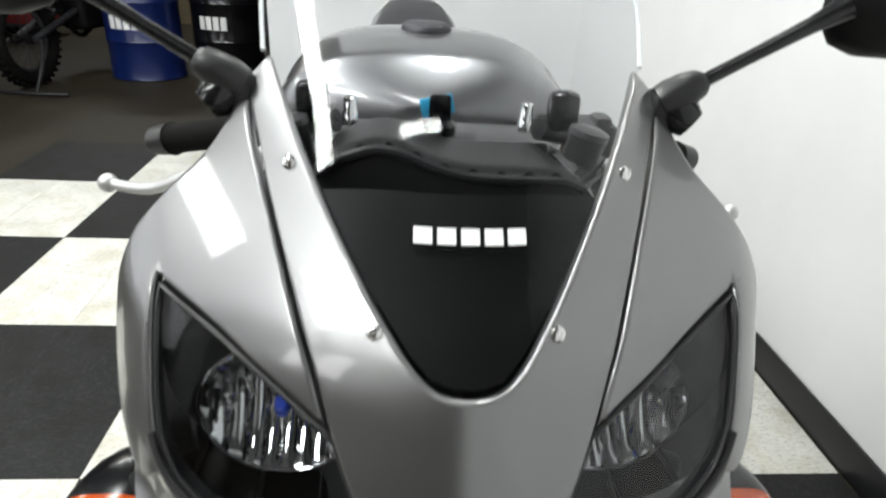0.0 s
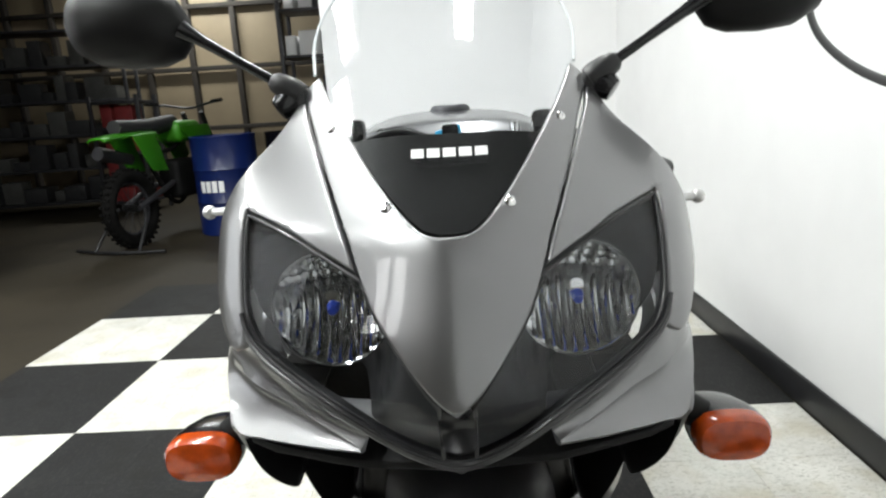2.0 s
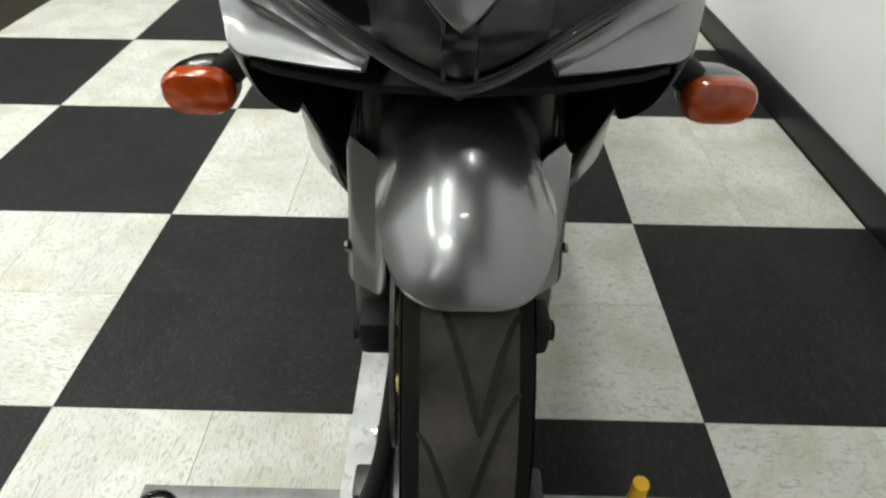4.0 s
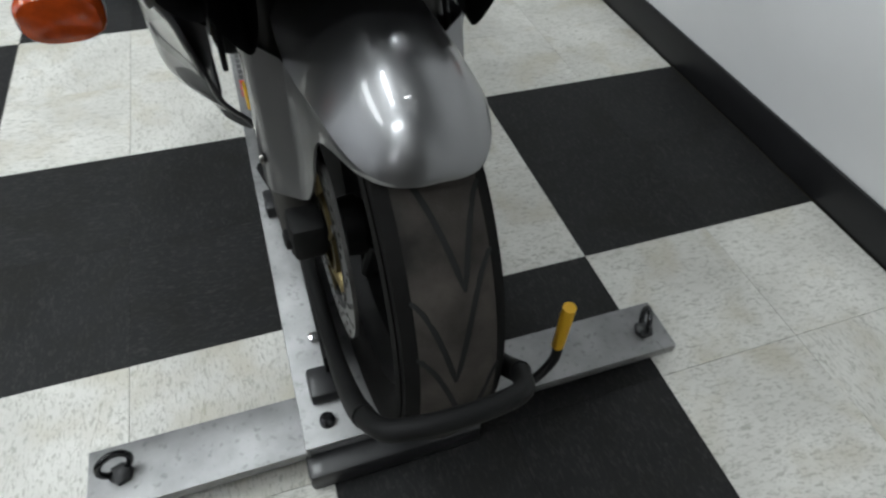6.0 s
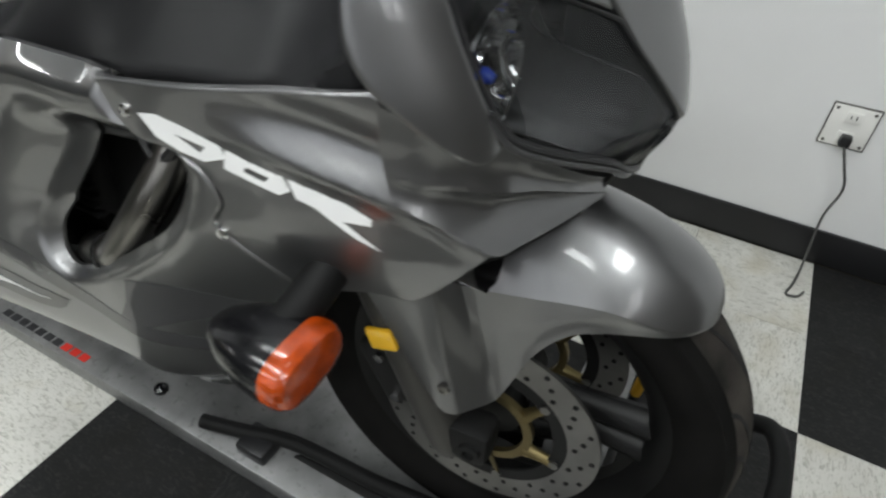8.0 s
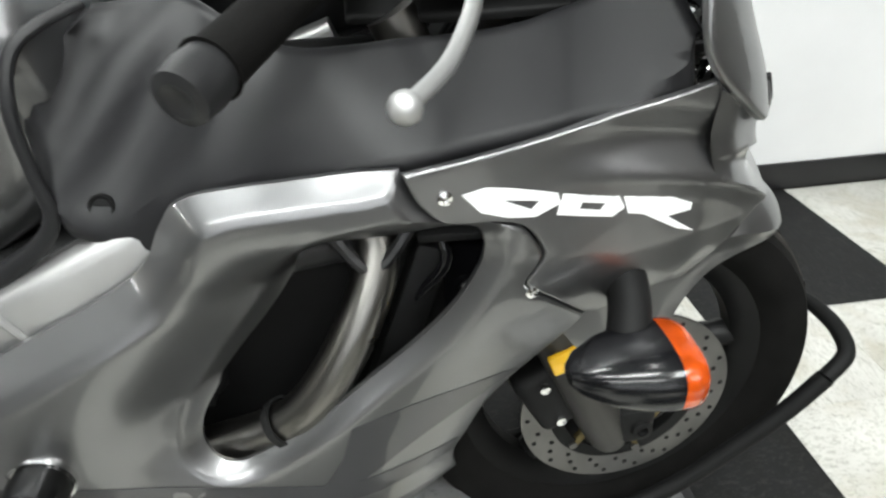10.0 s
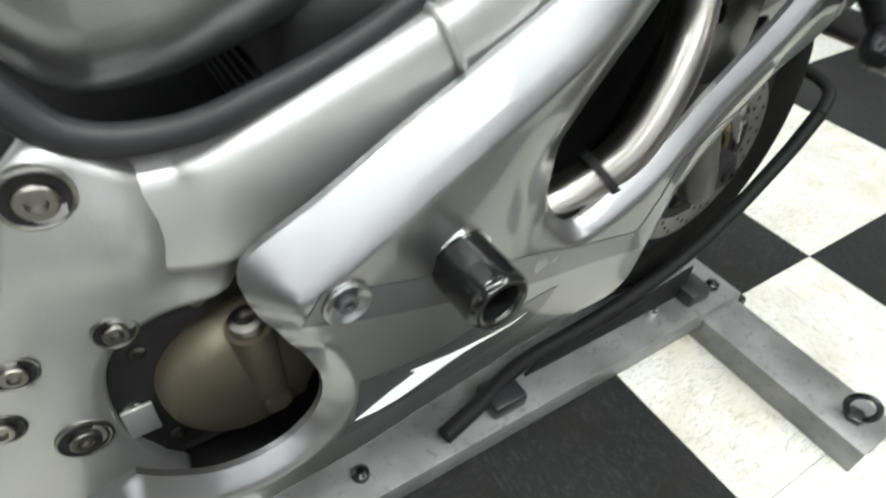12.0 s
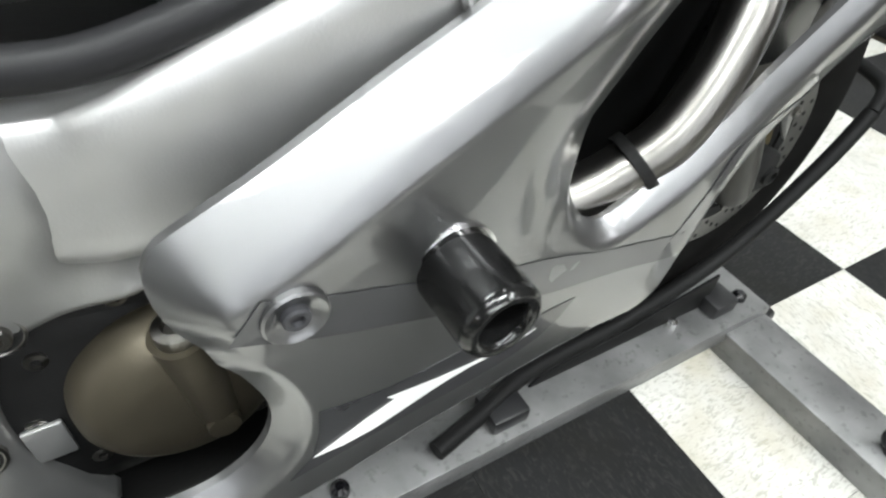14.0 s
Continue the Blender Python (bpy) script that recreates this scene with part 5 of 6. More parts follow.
def mirror(s):
    base = Vector((s * 0.153, -0.616, 1.047))
    tip = Vector((s * 0.255, -0.622, 1.112))
    way = (tip - base).normalized()
    o = part("mirror", lathe([(0, -0.016), (0.012, -0.016), (0.0135, -0.008), (0.0125, 0.004), (0.010, 0.014), (0.0065, 0.018), (0, 0.018)], 20, along(way, base + way * 0.006)), BLACK_PLASTIC, bike, "black mirror on a long straight stem")
    part("bracket", box(0.024, 0.026, 0.030, base + Vector((s * -0.003, 0.004, -0.010)), 0.007), BLACK_PLASTIC, o)
    part("boot", lathe([(0, 0), (0.013, 0), (0.014, 0.010), (0.011, 0.017), (0, 0.018)], 16, along((s * 0.75, -0.35, -0.55), base + Vector((s * 0.002, 0, -0.008)))), GLOSS_BLACK, o)
    part("stem", tube([base + way * 0.01, base.lerp(tip, 0.45), base.lerp(tip, 0.8), tip], [0.0052, 0.0048, 0.0058, 0.0095], 12, 4), GLOSS_BLACK, o)
    rings = []
    for k, (u, hh, dd, zc) in enumerate(((0.268, 0.012, 0.012, 1.111), (0.28, 0.028, 0.022, 1.114), (0.305, 0.039, 0.03, 1.118), (0.345, 0.043, 0.034, 1.121), (0.385, 0.040, 0.032, 1.122), (0.41, 0.028, 0.024, 1.122), (0.42, 0.010, 0.012, 1.122))):
        u = 0.252 + (u - 0.268) * 0.8
        rings.append([Vector((s * u, -0.615 - (dd * math.cos(a) if math.cos(a) > 0 else 0.35 * dd * math.cos(a)) + 0.01, zc + hh * math.sin(a))) for a in np.linspace(0, 2 * math.pi, 25)[:-1]])
    h = part("housing", loft(rings), RIM_BLACK, o)
    part("mirror_glass", box(0.09, 0.003, 0.062, (s * 0.314, -0.590, 1.120), 0.001), CHROME, h)


def handlebar(s):
    hub = Vector((s * 0.10, -0.450, 0.975))
    tip = Vector((s * 0.292, -0.352, 0.920))
    o = part("handlebar", tube([hub, hub.lerp(tip, 0.3), tip], 0.0115, 12, 2), BLACK_PLASTIC, bike, "black clip-on handlebar")
    g0 = hub.lerp(tip, 0.45)
    part("grip", tube([g0, g0.lerp(tip, 0.1), g0.lerp(tip, 0.5), g0.lerp(tip, 0.93), tip], [0.02, 0.0165, 0.0165, 0.0165, 0.019], 18, 4), RUBBER, o)
    part("bar_end", lathe([(0, 0), (0.0165, 0), (0.0175, 0.012), (0.016, 0.028), (0.01, 0.03), (0, 0.026)], 20, along(tip - hub, tip)), BLACK_PLASTIC, o)
    part("switch_box", box(0.045, 0.05, 0.045, g0 + (hub - tip).normalized() * 0.025, 0.01), BLACK_PLASTIC, o)
    pv = hub.lerp(tip, 0.28) + Vector((s * 0.01, -0.055, -0.012))
    end = Vector((s * (0.326 if s < 0 else 0.322), -0.45, 0.903 if s < 0 else 0.890))
    part("lever", tube([pv, pv + Vector((s * 0.05, -0.028, -0.008)), end + Vector((-s * 0.054, -0.033, 0.009)), end], [0.009, 0.0070, 0.0060, 0.0050], 12, 6, flat=0.75), ALUMINIUM, o, "bare aluminium lever")
    bm = bmesh.new()
    bmesh.ops.create_uvsphere(bm, u_segments=16, v_segments=10, radius=0.0095, matrix=Matrix.Translation(end))
    part("lever_ball", bm, ALUMINIUM, o)
    part("reservoir", lathe([(0, 0), (0.017, 0), (0.018, 0.022), (0.0195, 0.024), (0.019, 0.030), (0.012, 0.033), (0, 0.033)], 20, Matrix.Translation((s * 0.135, -0.485, 0.955)) @ Matrix.Rotation(radians(s * 12), 4, "Y")), BLACK_PLASTIC, o)
    part("cable_clamp", box(0.030, 0.026, 0.040, hub + Vector((s * 0.022, 0.0, 0.018)), 0.008), GLOSS_BLACK, o)
    part("switch_lug", box(0.020, 0.030, 0.018, g0 + Vector((-s * 0.016, -0.018, 0.026)), 0.006), BLACK_PLASTIC, o)
    part("adjuster", lathe([(0, 0), (0.008, 0), (0.008, 0.012), (0.0065, 0.014), (0.0065, 0.026), (0.003, 0.028), (0, 0.028)], 12, along((0, 0.1, 1), (s * 0.086, -0.452, 0.972))), CHROME, o, "bright fork adjuster nut")
    for k in range(2):
        part("hose", tube([pv + Vector((0, 0.01, -0.01 + 0.012 * k)), pv + Vector((-s * 0.06, -0.05, -0.03 + 0.02 * k)), Vector((s * 0.05, -0.5, 0.86))], 0.005, 8), BLACK_PLASTIC, o)


for s in SIDES:
    signal(s)
    mirror(s)
    handlebar(s)
part("top_clamp", box(0.24, 0.07, 0.024, (0, -0.40, 0.945), 0.01), DARK_PANEL, bike, "dark cast top clamp of the fork")
ign = part("ignition_lock", lathe([(0, 0), (0.017, 0), (0.0175, 0.012), (0.013, 0.018), (0, 0.018)], 18, Matrix.Translation((0.002, -0.43, 0.958))), GLOSS_BLACK, bike, "black ignition lock with a key in it")
part("lock_base", box(0.078, 0.045, 0.026, (0.002, -0.430, 0.948), 0.006), BLACK_PLASTIC, ign)
part("key_head", box(0.022, 0.006, 0.028, (0.002, -0.43, 0.986), 0.004), GLOSS_BLACK, ign)
part("key_shaft", box(0.006, 0.003, 0.012, (0.002, -0.43, 0.972), 0.001), CHROME, ign)
part("key_tag", box(0.034, 0.002, 0.020, (0, 0, 0), 0.0008), BLUE_TAG, ign, "blue paper key tag", m=Matrix.Translation((0.000, -0.416, 0.985)) @ Matrix.Rotation(radians(-14), 4, "Y"))

# ---- tank, covers, seat ----
TANK = [(-0.262, 0.05, 0.945, 0.86), (-0.245, 0.12, 0.962, 0.82), (-0.222, 0.182, 0.980, 0.81), (-0.204, 0.200, 0.992, 0.800), (-0.185, 0.206, 1.0, 0.788), (-0.150, 0.209, 1.006, 0.766), (-0.105, 0.2135, 1.012, 0.743), (-0.060, 0.218, 1.016, 0.727),
        (0.0, 0.223, 1.013, 0.714), (0.047, 0.225, 1.005, 0.722), (0.08, 0.218, 0.995, 0.765), (0.12, 0.185, 0.98, 0.79), (0.19, 0.14, 0.94, 0.79), (0.24, 0.10, 0.89, 0.80), (0.26, 0.06, 0.86, 0.82)]
TW, TT, TL = ([(r[0], r[k]) for r in TANK] for k in (1, 2, 3))


def ring_tank(y, w, top, low, n=40):
    out = []
    for a in np.linspace(0, 2 * math.pi, n + 1)[:-1]:
        ca, sa = math.cos(a), math.sin(a)
        zm = low + (top - low) * 0.57
        x = w * math.copysign(abs(ca) ** (0.72 if sa > 0 else 0.06), ca) * (1 - 0.14 * max(0, -sa) ** 0.85)
        z = zm + ((top - zm) if sa > 0 else (zm - low)) * math.copysign(abs(sa) ** 0.85, sa)
        out.append(Vector((x, y, z)))
    return out


def tank_at(y, z):
    w, top, low = herm(TW, y), herm(TT, y), herm(TL, y)
    zm = low + (top - low) * 0.57
    sa = min(max((z - zm) / (top - zm), 0), 0.999) ** (1 / 0.85)
    return Vector((w * (1 - sa * sa) ** 0.36, y, z))


fine = spline([Vector((y, w, t)) for y, w, t, l in TANK], 4)
lows = spline([Vector((l, 0, 0)) for y, w, t, l in TANK], 4)
tank = part("fuel_tank", loft([ring_tank(p.x, p.y, p.z, q.x) for p, q in zip(fine, lows)]), SILVER, bike, "silver painted fuel tank with dark wing emblem", 60)
part("filler_cap", lathe([(0, 0.012), (0.03, 0.012), (0.036, 0.008), (0.04, 0.0), (0.04, -0.01)], 28, Matrix.Translation((0, -0.06, 1.013))), SHELF_STEEL, tank)
for s in SIDES:
    # feathered wing emblem with blocks below it
    for k in range(6):
        z0, y0 = 0.972 - k * 0.0105, -0.078 - k * 0.010
        bar = outline([(-0.180 + 0.004 * k, 0.938 - k * 0.0048), (-0.14, z0 - 0.012 + k * 0.003), (y0, z0)], [(y0, z0), (y0 - 0.006, z0 - 0.0055)],
                      [(y0 - 0.006, z0 - 0.0055), (-0.14, z0 - 0.0175 + k * 0.003), (-0.178 + 0.004 * k, 0.9355 - k * 0.0048)])
        part("emblem_bar", mirror_x(skin(bar, [], tank_at, OUT, 0.02, 0.0006, 0, 0.0016), s), EMBLEM_DARK, tank)
    for k in range(5):
        y, z = -0.172 + k * 0.0245, 0.890 + k * 0.0062
        part("emblem_block", mirror_x(skin([(y - 0.0092, z - 0.0065), (y + 0.0092, z - 0.0015), (y + 0.0092, z + 0.0105), (y - 0.0092, z + 0.0055)],
                                           [[(y - 0.003, z + 0.0005), (y + 0.003, z + 0.002), (y + 0.003, z + 0.005), (y - 0.003, z + 0.0035)]], tank_at, OUT, 0.02, 0.0006, 0, 0.0018), s), BLACK_DECAL, tank)

# dark inner covers between the fairing edge and the tank
def inner_cover(s):
    edge = outline([(-0.672, 0.852), (-0.60, 0.845), (-0.55, 0.838), (-0.47, 0.829), (-0.40, 0.815), (-0.34, 0.79)], [(-0.34, 0.79), (-0.29, 0.765), (-0.25, 0.772), (-0.209, 0.79)],
                   [(-0.209, 0.79), (-0.203, 0.83), (-0.206, 0.88), (-0.217, 0.915), (-0.245, 0.930), (-0.298, 0.939), (-0.325, 0.926)],
                   [(-0.325, 0.926), (-0.38, 0.904), (-0.45, 0.90), (-0.56, 0.905), (-0.66, 0.935)], [(-0.66, 0.935), (-0.672, 0.852)])

    def at(y, z):
        q = min(max((y + 0.48) / 0.12, 0), 1)
        q = q * q * (3 - 2 * q)
        rear = herm([(0.74, 0.224), (0.80, 0.222), (0.85, 0.207), (0.90, 0.178), (0.945, 0.130)], z)
        flare = max(0, -0.575 - y)
        fore = min(0.238 - 1.15 * max(0, z - 0.825) + 8.0 * flare * flare, half(y, z) - 0.010)
        a, b = (y + 0.268) * 0.62 - (z - 0.878) * 0.78, (y + 0.268) * 0.78 + (z - 0.878) * 0.62
        c = max(0.0, 1 - (a / 0.088) ** 2 - (b / 0.052) ** 2)
        hollow = 0.026 * c ** 0.75 * (1 - 0.55 * math.exp(-((b - 0.012) / 0.016) ** 2)) - 0.006 * math.exp(-((a / 0.05) ** 2 + ((b + 0.075) / 0.03) ** 2))
        return Vector((rear * q + fore * (1 - q) - hollow, y, z))
    c = part("inner_cover", mirror_x(skin(edge, [], at, Vector((1, 0, 0.6)), 0.011, 0.004, 0.008), s), SATIN, bike, "dark grey inner fairing cover with a hollow")
    p = at(-0.236, 0.809)
    part("cover_hole", lathe([(0, 0.0005), (0.006, 0.0005), (0.0075, 0.002), (0.0085, 0.0024), (0.0095, 0.001), (0.0095, -0.002)], 18, along((s, 0, 0.35), (s * p.x, p.y, p.z))), LINER, c)
    part("tank_trim", tube([(s * 0.168, -0.250, 0.938), (s * 0.196, -0.214, 0.920), (s * 0.212, -0.203, 0.885), (s * 0.216, -0.202, 0.84), (s * 0.217, -0.203, 0.808), (s * 0.217, -0.187, 0.785), (s * 0.217, -0.150, 0.762), (s * 0.217, -0.105, 0.738),
                            (s * 0.217, -0.055, 0.721), (s * 0.215, 0.0, 0.708), (s * 0.207, 0.05, 0.716), (s * 0.190, 0.085, 0.758), (s * 0.16, 0.13, 0.775)],
                           [0.005, 0.005, 0.005, 0.005, 0.006, 0.007, 0.008, 0.009, 0.009, 0.009, 0.010, 0.012, 0.012], 10, 6, flat=0.75), SATIN, bike, "dark rubber trim round the tank edge")
    part("tank_pad", box(0.012, 0.034, 0.022, (s * 0.213, -0.078, 0.712), 0.004), BLACK_PLASTIC, bike)


# ---- frame, engine, exhaust ----
def spar(s):
    line = spline([(0.180, -0.40, 0.825), (0.204, -0.25, 0.768), (0.213, -0.19, 0.741), (0.214, -0.144, 0.719), (0.209, -0.06, 0.678), (0.203, -0.01, 0.653), (0.195, 0.025, 0.652), (0.186, 0.07, 0.655), (0.168, 0.125, 0.65)], 5)
    hs = spline([(0.024, 0, 0), (0.026, 0, 0), (0.028, 0, 0), (0.030, 0, 0), (0.036, 0, 0), (0.040, 0, 0), (0.038, 0, 0), (0.034, 0, 0), (0.028, 0, 0)], 5)
    rings = []
    for i, p in enumerate(line):
        d = (line[min(i + 1, len(line) - 1)] - line[max(i - 1, 0)]).normalized()
        side = Vector((1, 0, 0))
        up = side.cross(d).normalized()
        if up.z < 0 and i < 20:
            up = -up
        if i >= 20 and up.dot(last) < 0:
            up = -up
        last = up
        h = hs[i].x
        ring = []
        for a in np.linspace(0, 2 * math.pi, 25)[:-1]:
            ca, sa = math.cos(a), math.sin(a)
            ring.append(p + side * 0.022 * math.copysign(abs(ca) ** 0.4, ca) + up * h * math.copysign(abs(sa) ** 0.55, sa))
        rings.append(ring)
    ob = part("frame_spar", mirror_x(loft(rings), s), ALUMINIUM, bike, "cast aluminium frame spar")
    i = 14
    ring = [p + (p - sum(rings[i], Vector()) / 24) * 0.04 for p in rings[i]]
    part("weld_bead", mirror_x(tube(ring, 0.0035, 8, 1, True), s), ALUMINIUM, ob)
    pl = outline([(-0.02, 0.635), (0.0, 0.672), (0.03, 0.698), (0.062, 0.716), (0.088, 0.702), (0.105, 0.66), (0.134, 0.598), (0.162, 0.56)], [(0.162, 0.56), (0.20, 0.52)], [(0.20, 0.52), (0.19, 0.40)],
                 [(0.19, 0.40), (0.12, 0.385), (0.06, 0.39)], [(0.06, 0.39), (0.075, 0.43), (0.088, 0.465), (0.089, 0.505), (0.080, 0.543), (0.062, 0.568), (0.035, 0.579), (0.0, 0.578), (-0.02, 0.60)], [(-0.02, 0.60), (-0.02, 0.635)])

    def cast(a, b):
        swell = 0.016 * math.exp(-((a - 0.035) / 0.06) ** 2 - ((b - 0.652) / 0.048) ** 2)
        rib = 0.006 * math.exp(-(((a - 0.125) * 0.9 + (b - 0.6) * 0.43) / 0.02) ** 2) * min(max((b - 0.5) / 0.1, 0), 1)
        return Vector((0.208 - 0.10 * max(0, a - 0.05) - 0.022 * min(max((0.035 - a) / 0.05, 0), 1) * min(max((b - 0.585) / 0.03, 0), 1) + swell + rib, a, b))
    pp = part("pivot_plate", mirror_x(skin(pl, [], cast, OUT, 0.011, 0.014, 0.010), s), SHADED_ALU, bike, "cast aluminium pivot plate with bolts")
    for y, z, k in ((0.070, 0.692, 1.25), (0.065, 0.583, 0.95), (0.122, 0.574, 0.95), (0.110, 0.490, 1.25), (0.146, 0.527, 1.0)):
        u = cast(y, z).x
        part("frame_bolt", lathe([(0.0145 * k, -0.003), (0.0145 * k, 0.0016), (0.0132 * k, 0.0022), (0.0105 * k, 0.0003), (0.0082 * k, 0.0002), (0.008 * k, 0.0045), (0.007 * k, 0.0055), (0.0042 * k, 0.0055), (0.0038 * k, 0.002), (0, 0.002)], 22, along((s, 0, 0), (s * u, y, z))), STEEL, pp)
        part("counterbore", lathe([(0.0128 * k, 0.0018), (0.0105 * k, 0.0008), (0.0083 * k, 0.0007)], 22, along((s, 0, 0), (s * u, y, z))), ENGINE_BLACK, pp)


def engine():
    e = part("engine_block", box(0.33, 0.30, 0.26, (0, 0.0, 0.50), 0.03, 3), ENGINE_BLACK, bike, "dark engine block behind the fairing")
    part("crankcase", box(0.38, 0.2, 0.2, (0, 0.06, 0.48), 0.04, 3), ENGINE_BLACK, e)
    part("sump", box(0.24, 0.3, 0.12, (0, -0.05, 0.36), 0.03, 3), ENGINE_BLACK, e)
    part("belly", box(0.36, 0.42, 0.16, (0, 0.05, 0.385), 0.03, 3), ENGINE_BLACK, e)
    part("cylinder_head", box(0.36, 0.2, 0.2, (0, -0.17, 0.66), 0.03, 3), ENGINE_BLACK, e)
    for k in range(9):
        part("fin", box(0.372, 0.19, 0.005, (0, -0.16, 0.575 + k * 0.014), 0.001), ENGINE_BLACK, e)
    c = (-0.184, -0.002, 0.489)
    m = along((-1, 0, 0), c)
    cov = part("clutch_cover", lathe([(0.063, 0), (0.062, 0.012), (0.059, 0.022), (0.053, 0.029), (0.046, 0.033), (0.03, 0.035), (0, 0.0355)], 56, m), BRONZE, bike, "bronze painted clutch cover with an oil filler neck")
    part("cover_flange", lathe([(0.092, -0.02), (0.092, -0.003), (0.087, 0.001), (0.066, 0.002), (0.06, -0.02)], 56, m), ENGINE_BLACK, cov)
    for k in range(9):
        a = radians(40 * k + 12)
        q = Vector(c) + Vector((-0.001, 0.080 * math.sin(a), 0.080 * math.cos(a)))
        part("cover_bolt", lathe([(0, 0), (0.0065, 0), (0.006, 0.006), (0.003, 0.0065), (0.0025, 0.004), (0, 0.004)], 12, along((-1, 0, 0), q)), STEEL, cov)
    part("filler_neck", tube([(-0.214, -0.0165, 0.470), (-0.217, -0.0125, 0.52), (-0.220, -0.009, 0.558)], [0.0125, 0.0145, 0.0165], 20, 4), BRONZE, cov)
    part("filler_cap", lathe([(0, 0), (0.0125, 0), (0.012, 0.008), (0.007, 0.0095), (0.006, 0.006), (0, 0.006)], 20, along((-0.05, 0.08, 1), (-0.220, -0.009, 0.557))), STEEL, cov)
    part("boss", lathe([(0, 0), (0.011, 0), (0.010, 0.005), (0, 0.006)], 18, along((-1, 0, 0), (-0.222, -0.017, 0.468))), BRONZE, cov)
    part("cable_bracket", box(0.004, 0.022, 0.032, (-0.193, 0.076, 0.472), 0.0015), ALUMINIUM, cov, "bare metal bracket")
    part("radiator", box(0.36, 0.035, 0.22, (0, 0, 0), 0.008), ENGINE_BLACK, bike, "black radiator behind the front wheel", m=Matrix.Translation((0, -0.44, 0.62)) @ Matrix.Rotation(radians(20), 4, "X"))
    for u in (-0.150, -0.05, 0.05, 0.150):
        k = 1 if u > 0 else -1
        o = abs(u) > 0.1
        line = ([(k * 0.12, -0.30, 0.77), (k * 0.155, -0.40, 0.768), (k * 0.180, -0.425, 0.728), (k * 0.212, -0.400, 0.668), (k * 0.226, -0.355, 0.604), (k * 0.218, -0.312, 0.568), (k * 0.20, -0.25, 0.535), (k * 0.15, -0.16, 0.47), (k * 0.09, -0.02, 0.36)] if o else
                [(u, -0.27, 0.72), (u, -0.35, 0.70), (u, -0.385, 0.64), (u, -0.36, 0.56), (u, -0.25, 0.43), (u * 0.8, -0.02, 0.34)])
        # inner pair takes near-black so it reads as pipes in deep shade
        part("header_pipe", tube(line, 0.0205, 16), STEEL if o else ENGINE_BLACK, bike, "bare steel exhaust header pipe" if o else "inner exhaust header pipe, coloured dark for shade")
    for s in SIDES:
        part("pipe_clamp", lathe([(0.022, -0.004), (0.0245, -0.004), (0.0245, 0.004), (0.022, 0.004)], 18, along((0.15, 0.72, -0.60), (s * 0.2215, -0.325, 0.578))), ENGINE_BLACK, bike)
        part("radiator_hose", tube([(s * 0.15, -0.43, 0.72), (s * 0.19, -0.36, 0.74), (s * 0.19, -0.27, 0.72)], 0.016, 12), BLACK_PLASTIC, bike)
        part("wire_loom", tube([(s * 0.19, -0.46, 0.76), (s * 0.20, -0.42, 0.72), (s * 0.19, -0.38, 0.76), (s * 0.185, -0.33, 0.73)], 0.006, 8), BLACK_PLASTIC, bike)


for s in SIDES:
    inner_cover(s)
    spar(s)
engine()
for s in SIDES:
    # black sheet added for the shaded depth behind the vent opening
    part("vent_dark_sheet", box(0.008, 0.30, 0.34, (s * 0.155, -0.36, 0.66), 0.003), LINER, bike)
    side = part("radiator_cheek", box(0.006, 0.10, 0.20, (s * 0.158, -0.535, 0.685), 0.002), GLOSS_BLACK, bike, "black cheek panel beside the radiator")
    for y, z, r in ((-0.495, 0.735, 0.013), (-0.480, 0.700, 0.010), (-0.505, 0.665, 0.012)):
        part("clip", lathe([(0, 0), (r, 0), (r * 0.9, 0.006), (r * 0.5, 0.011), (0, 0.012)], 14, along((s, 0.3, 0.4), (s * 0.160, y, z))), GLOSS_BLACK, side)
    part("bleed_hose", tube([(s * 0.170, -0.47, 0.755), (s * 0.186, -0.485, 0.715), (s * 0.176, -0.46, 0.675), (s * 0.168, -0.43, 0.635)], 0.0055, 10), GLOSS_BLACK, side)
# another added black sheet, closing the view through the shaded inside
part("inner_dark_sheet", box(0.29, 0.02, 0.26, (0, -0.30, 0.70), 0.004), LINER, bike)


def ring_seat(y, w, top, low):
    return [Vector((w * math.copysign(abs(math.cos(a)) ** 0.7, math.cos(a)), y, (top + low) / 2 + (top - low) / 2 * math.copysign(abs(math.sin(a)) ** 0.7, math.sin(a)))) for a in np.linspace(0, 2 * math.pi, 25)[:-1]]


part("seat", loft([ring_seat(*r) for r in ((0.25, 0.07, 0.86, 0.80), (0.3, 0.11, 0.865, 0.79), (0.4, 0.14, 0.865, 0.78), (0.5, 0.145, 0.88, 0.79), (0.56, 0.13, 0.93, 0.82), (0.7, 0.11, 0.96, 0.85), (0.85, 0.09, 0.98, 0.9), (0.88, 0.05, 0.975, 0.93))]), SEAT, bike, "black vinyl seat")
part("tail_cowl", loft([ring_seat(*r) for r in ((0.3, 0.13, 0.80, 0.70), (0.45, 0.155, 0.83, 0.72), (0.65, 0.15, 0.90, 0.78), (0.85, 0.12, 0.955, 0.86), (1.0, 0.07, 0.985, 0.93), (1.04, 0.03, 0.985, 0.95))]), SILVER, bike, "silver tail cowl")
part("swingarm", tube([(-0.1, 0.2, 0.46), (-0.11, 0.42, 0.43), (-0.115, AX + 1.386, AZ)], [0.035, 0.03, 0.028], 14, 4), ALUMINIUM, bike)
part("swingarm", tube([(0.1, 0.2, 0.46), (0.11, 0.42, 0.43), (0.115, AX + 1.386, AZ)], [0.035, 0.03, 0.028], 14, 4), ALUMINIUM, bike)

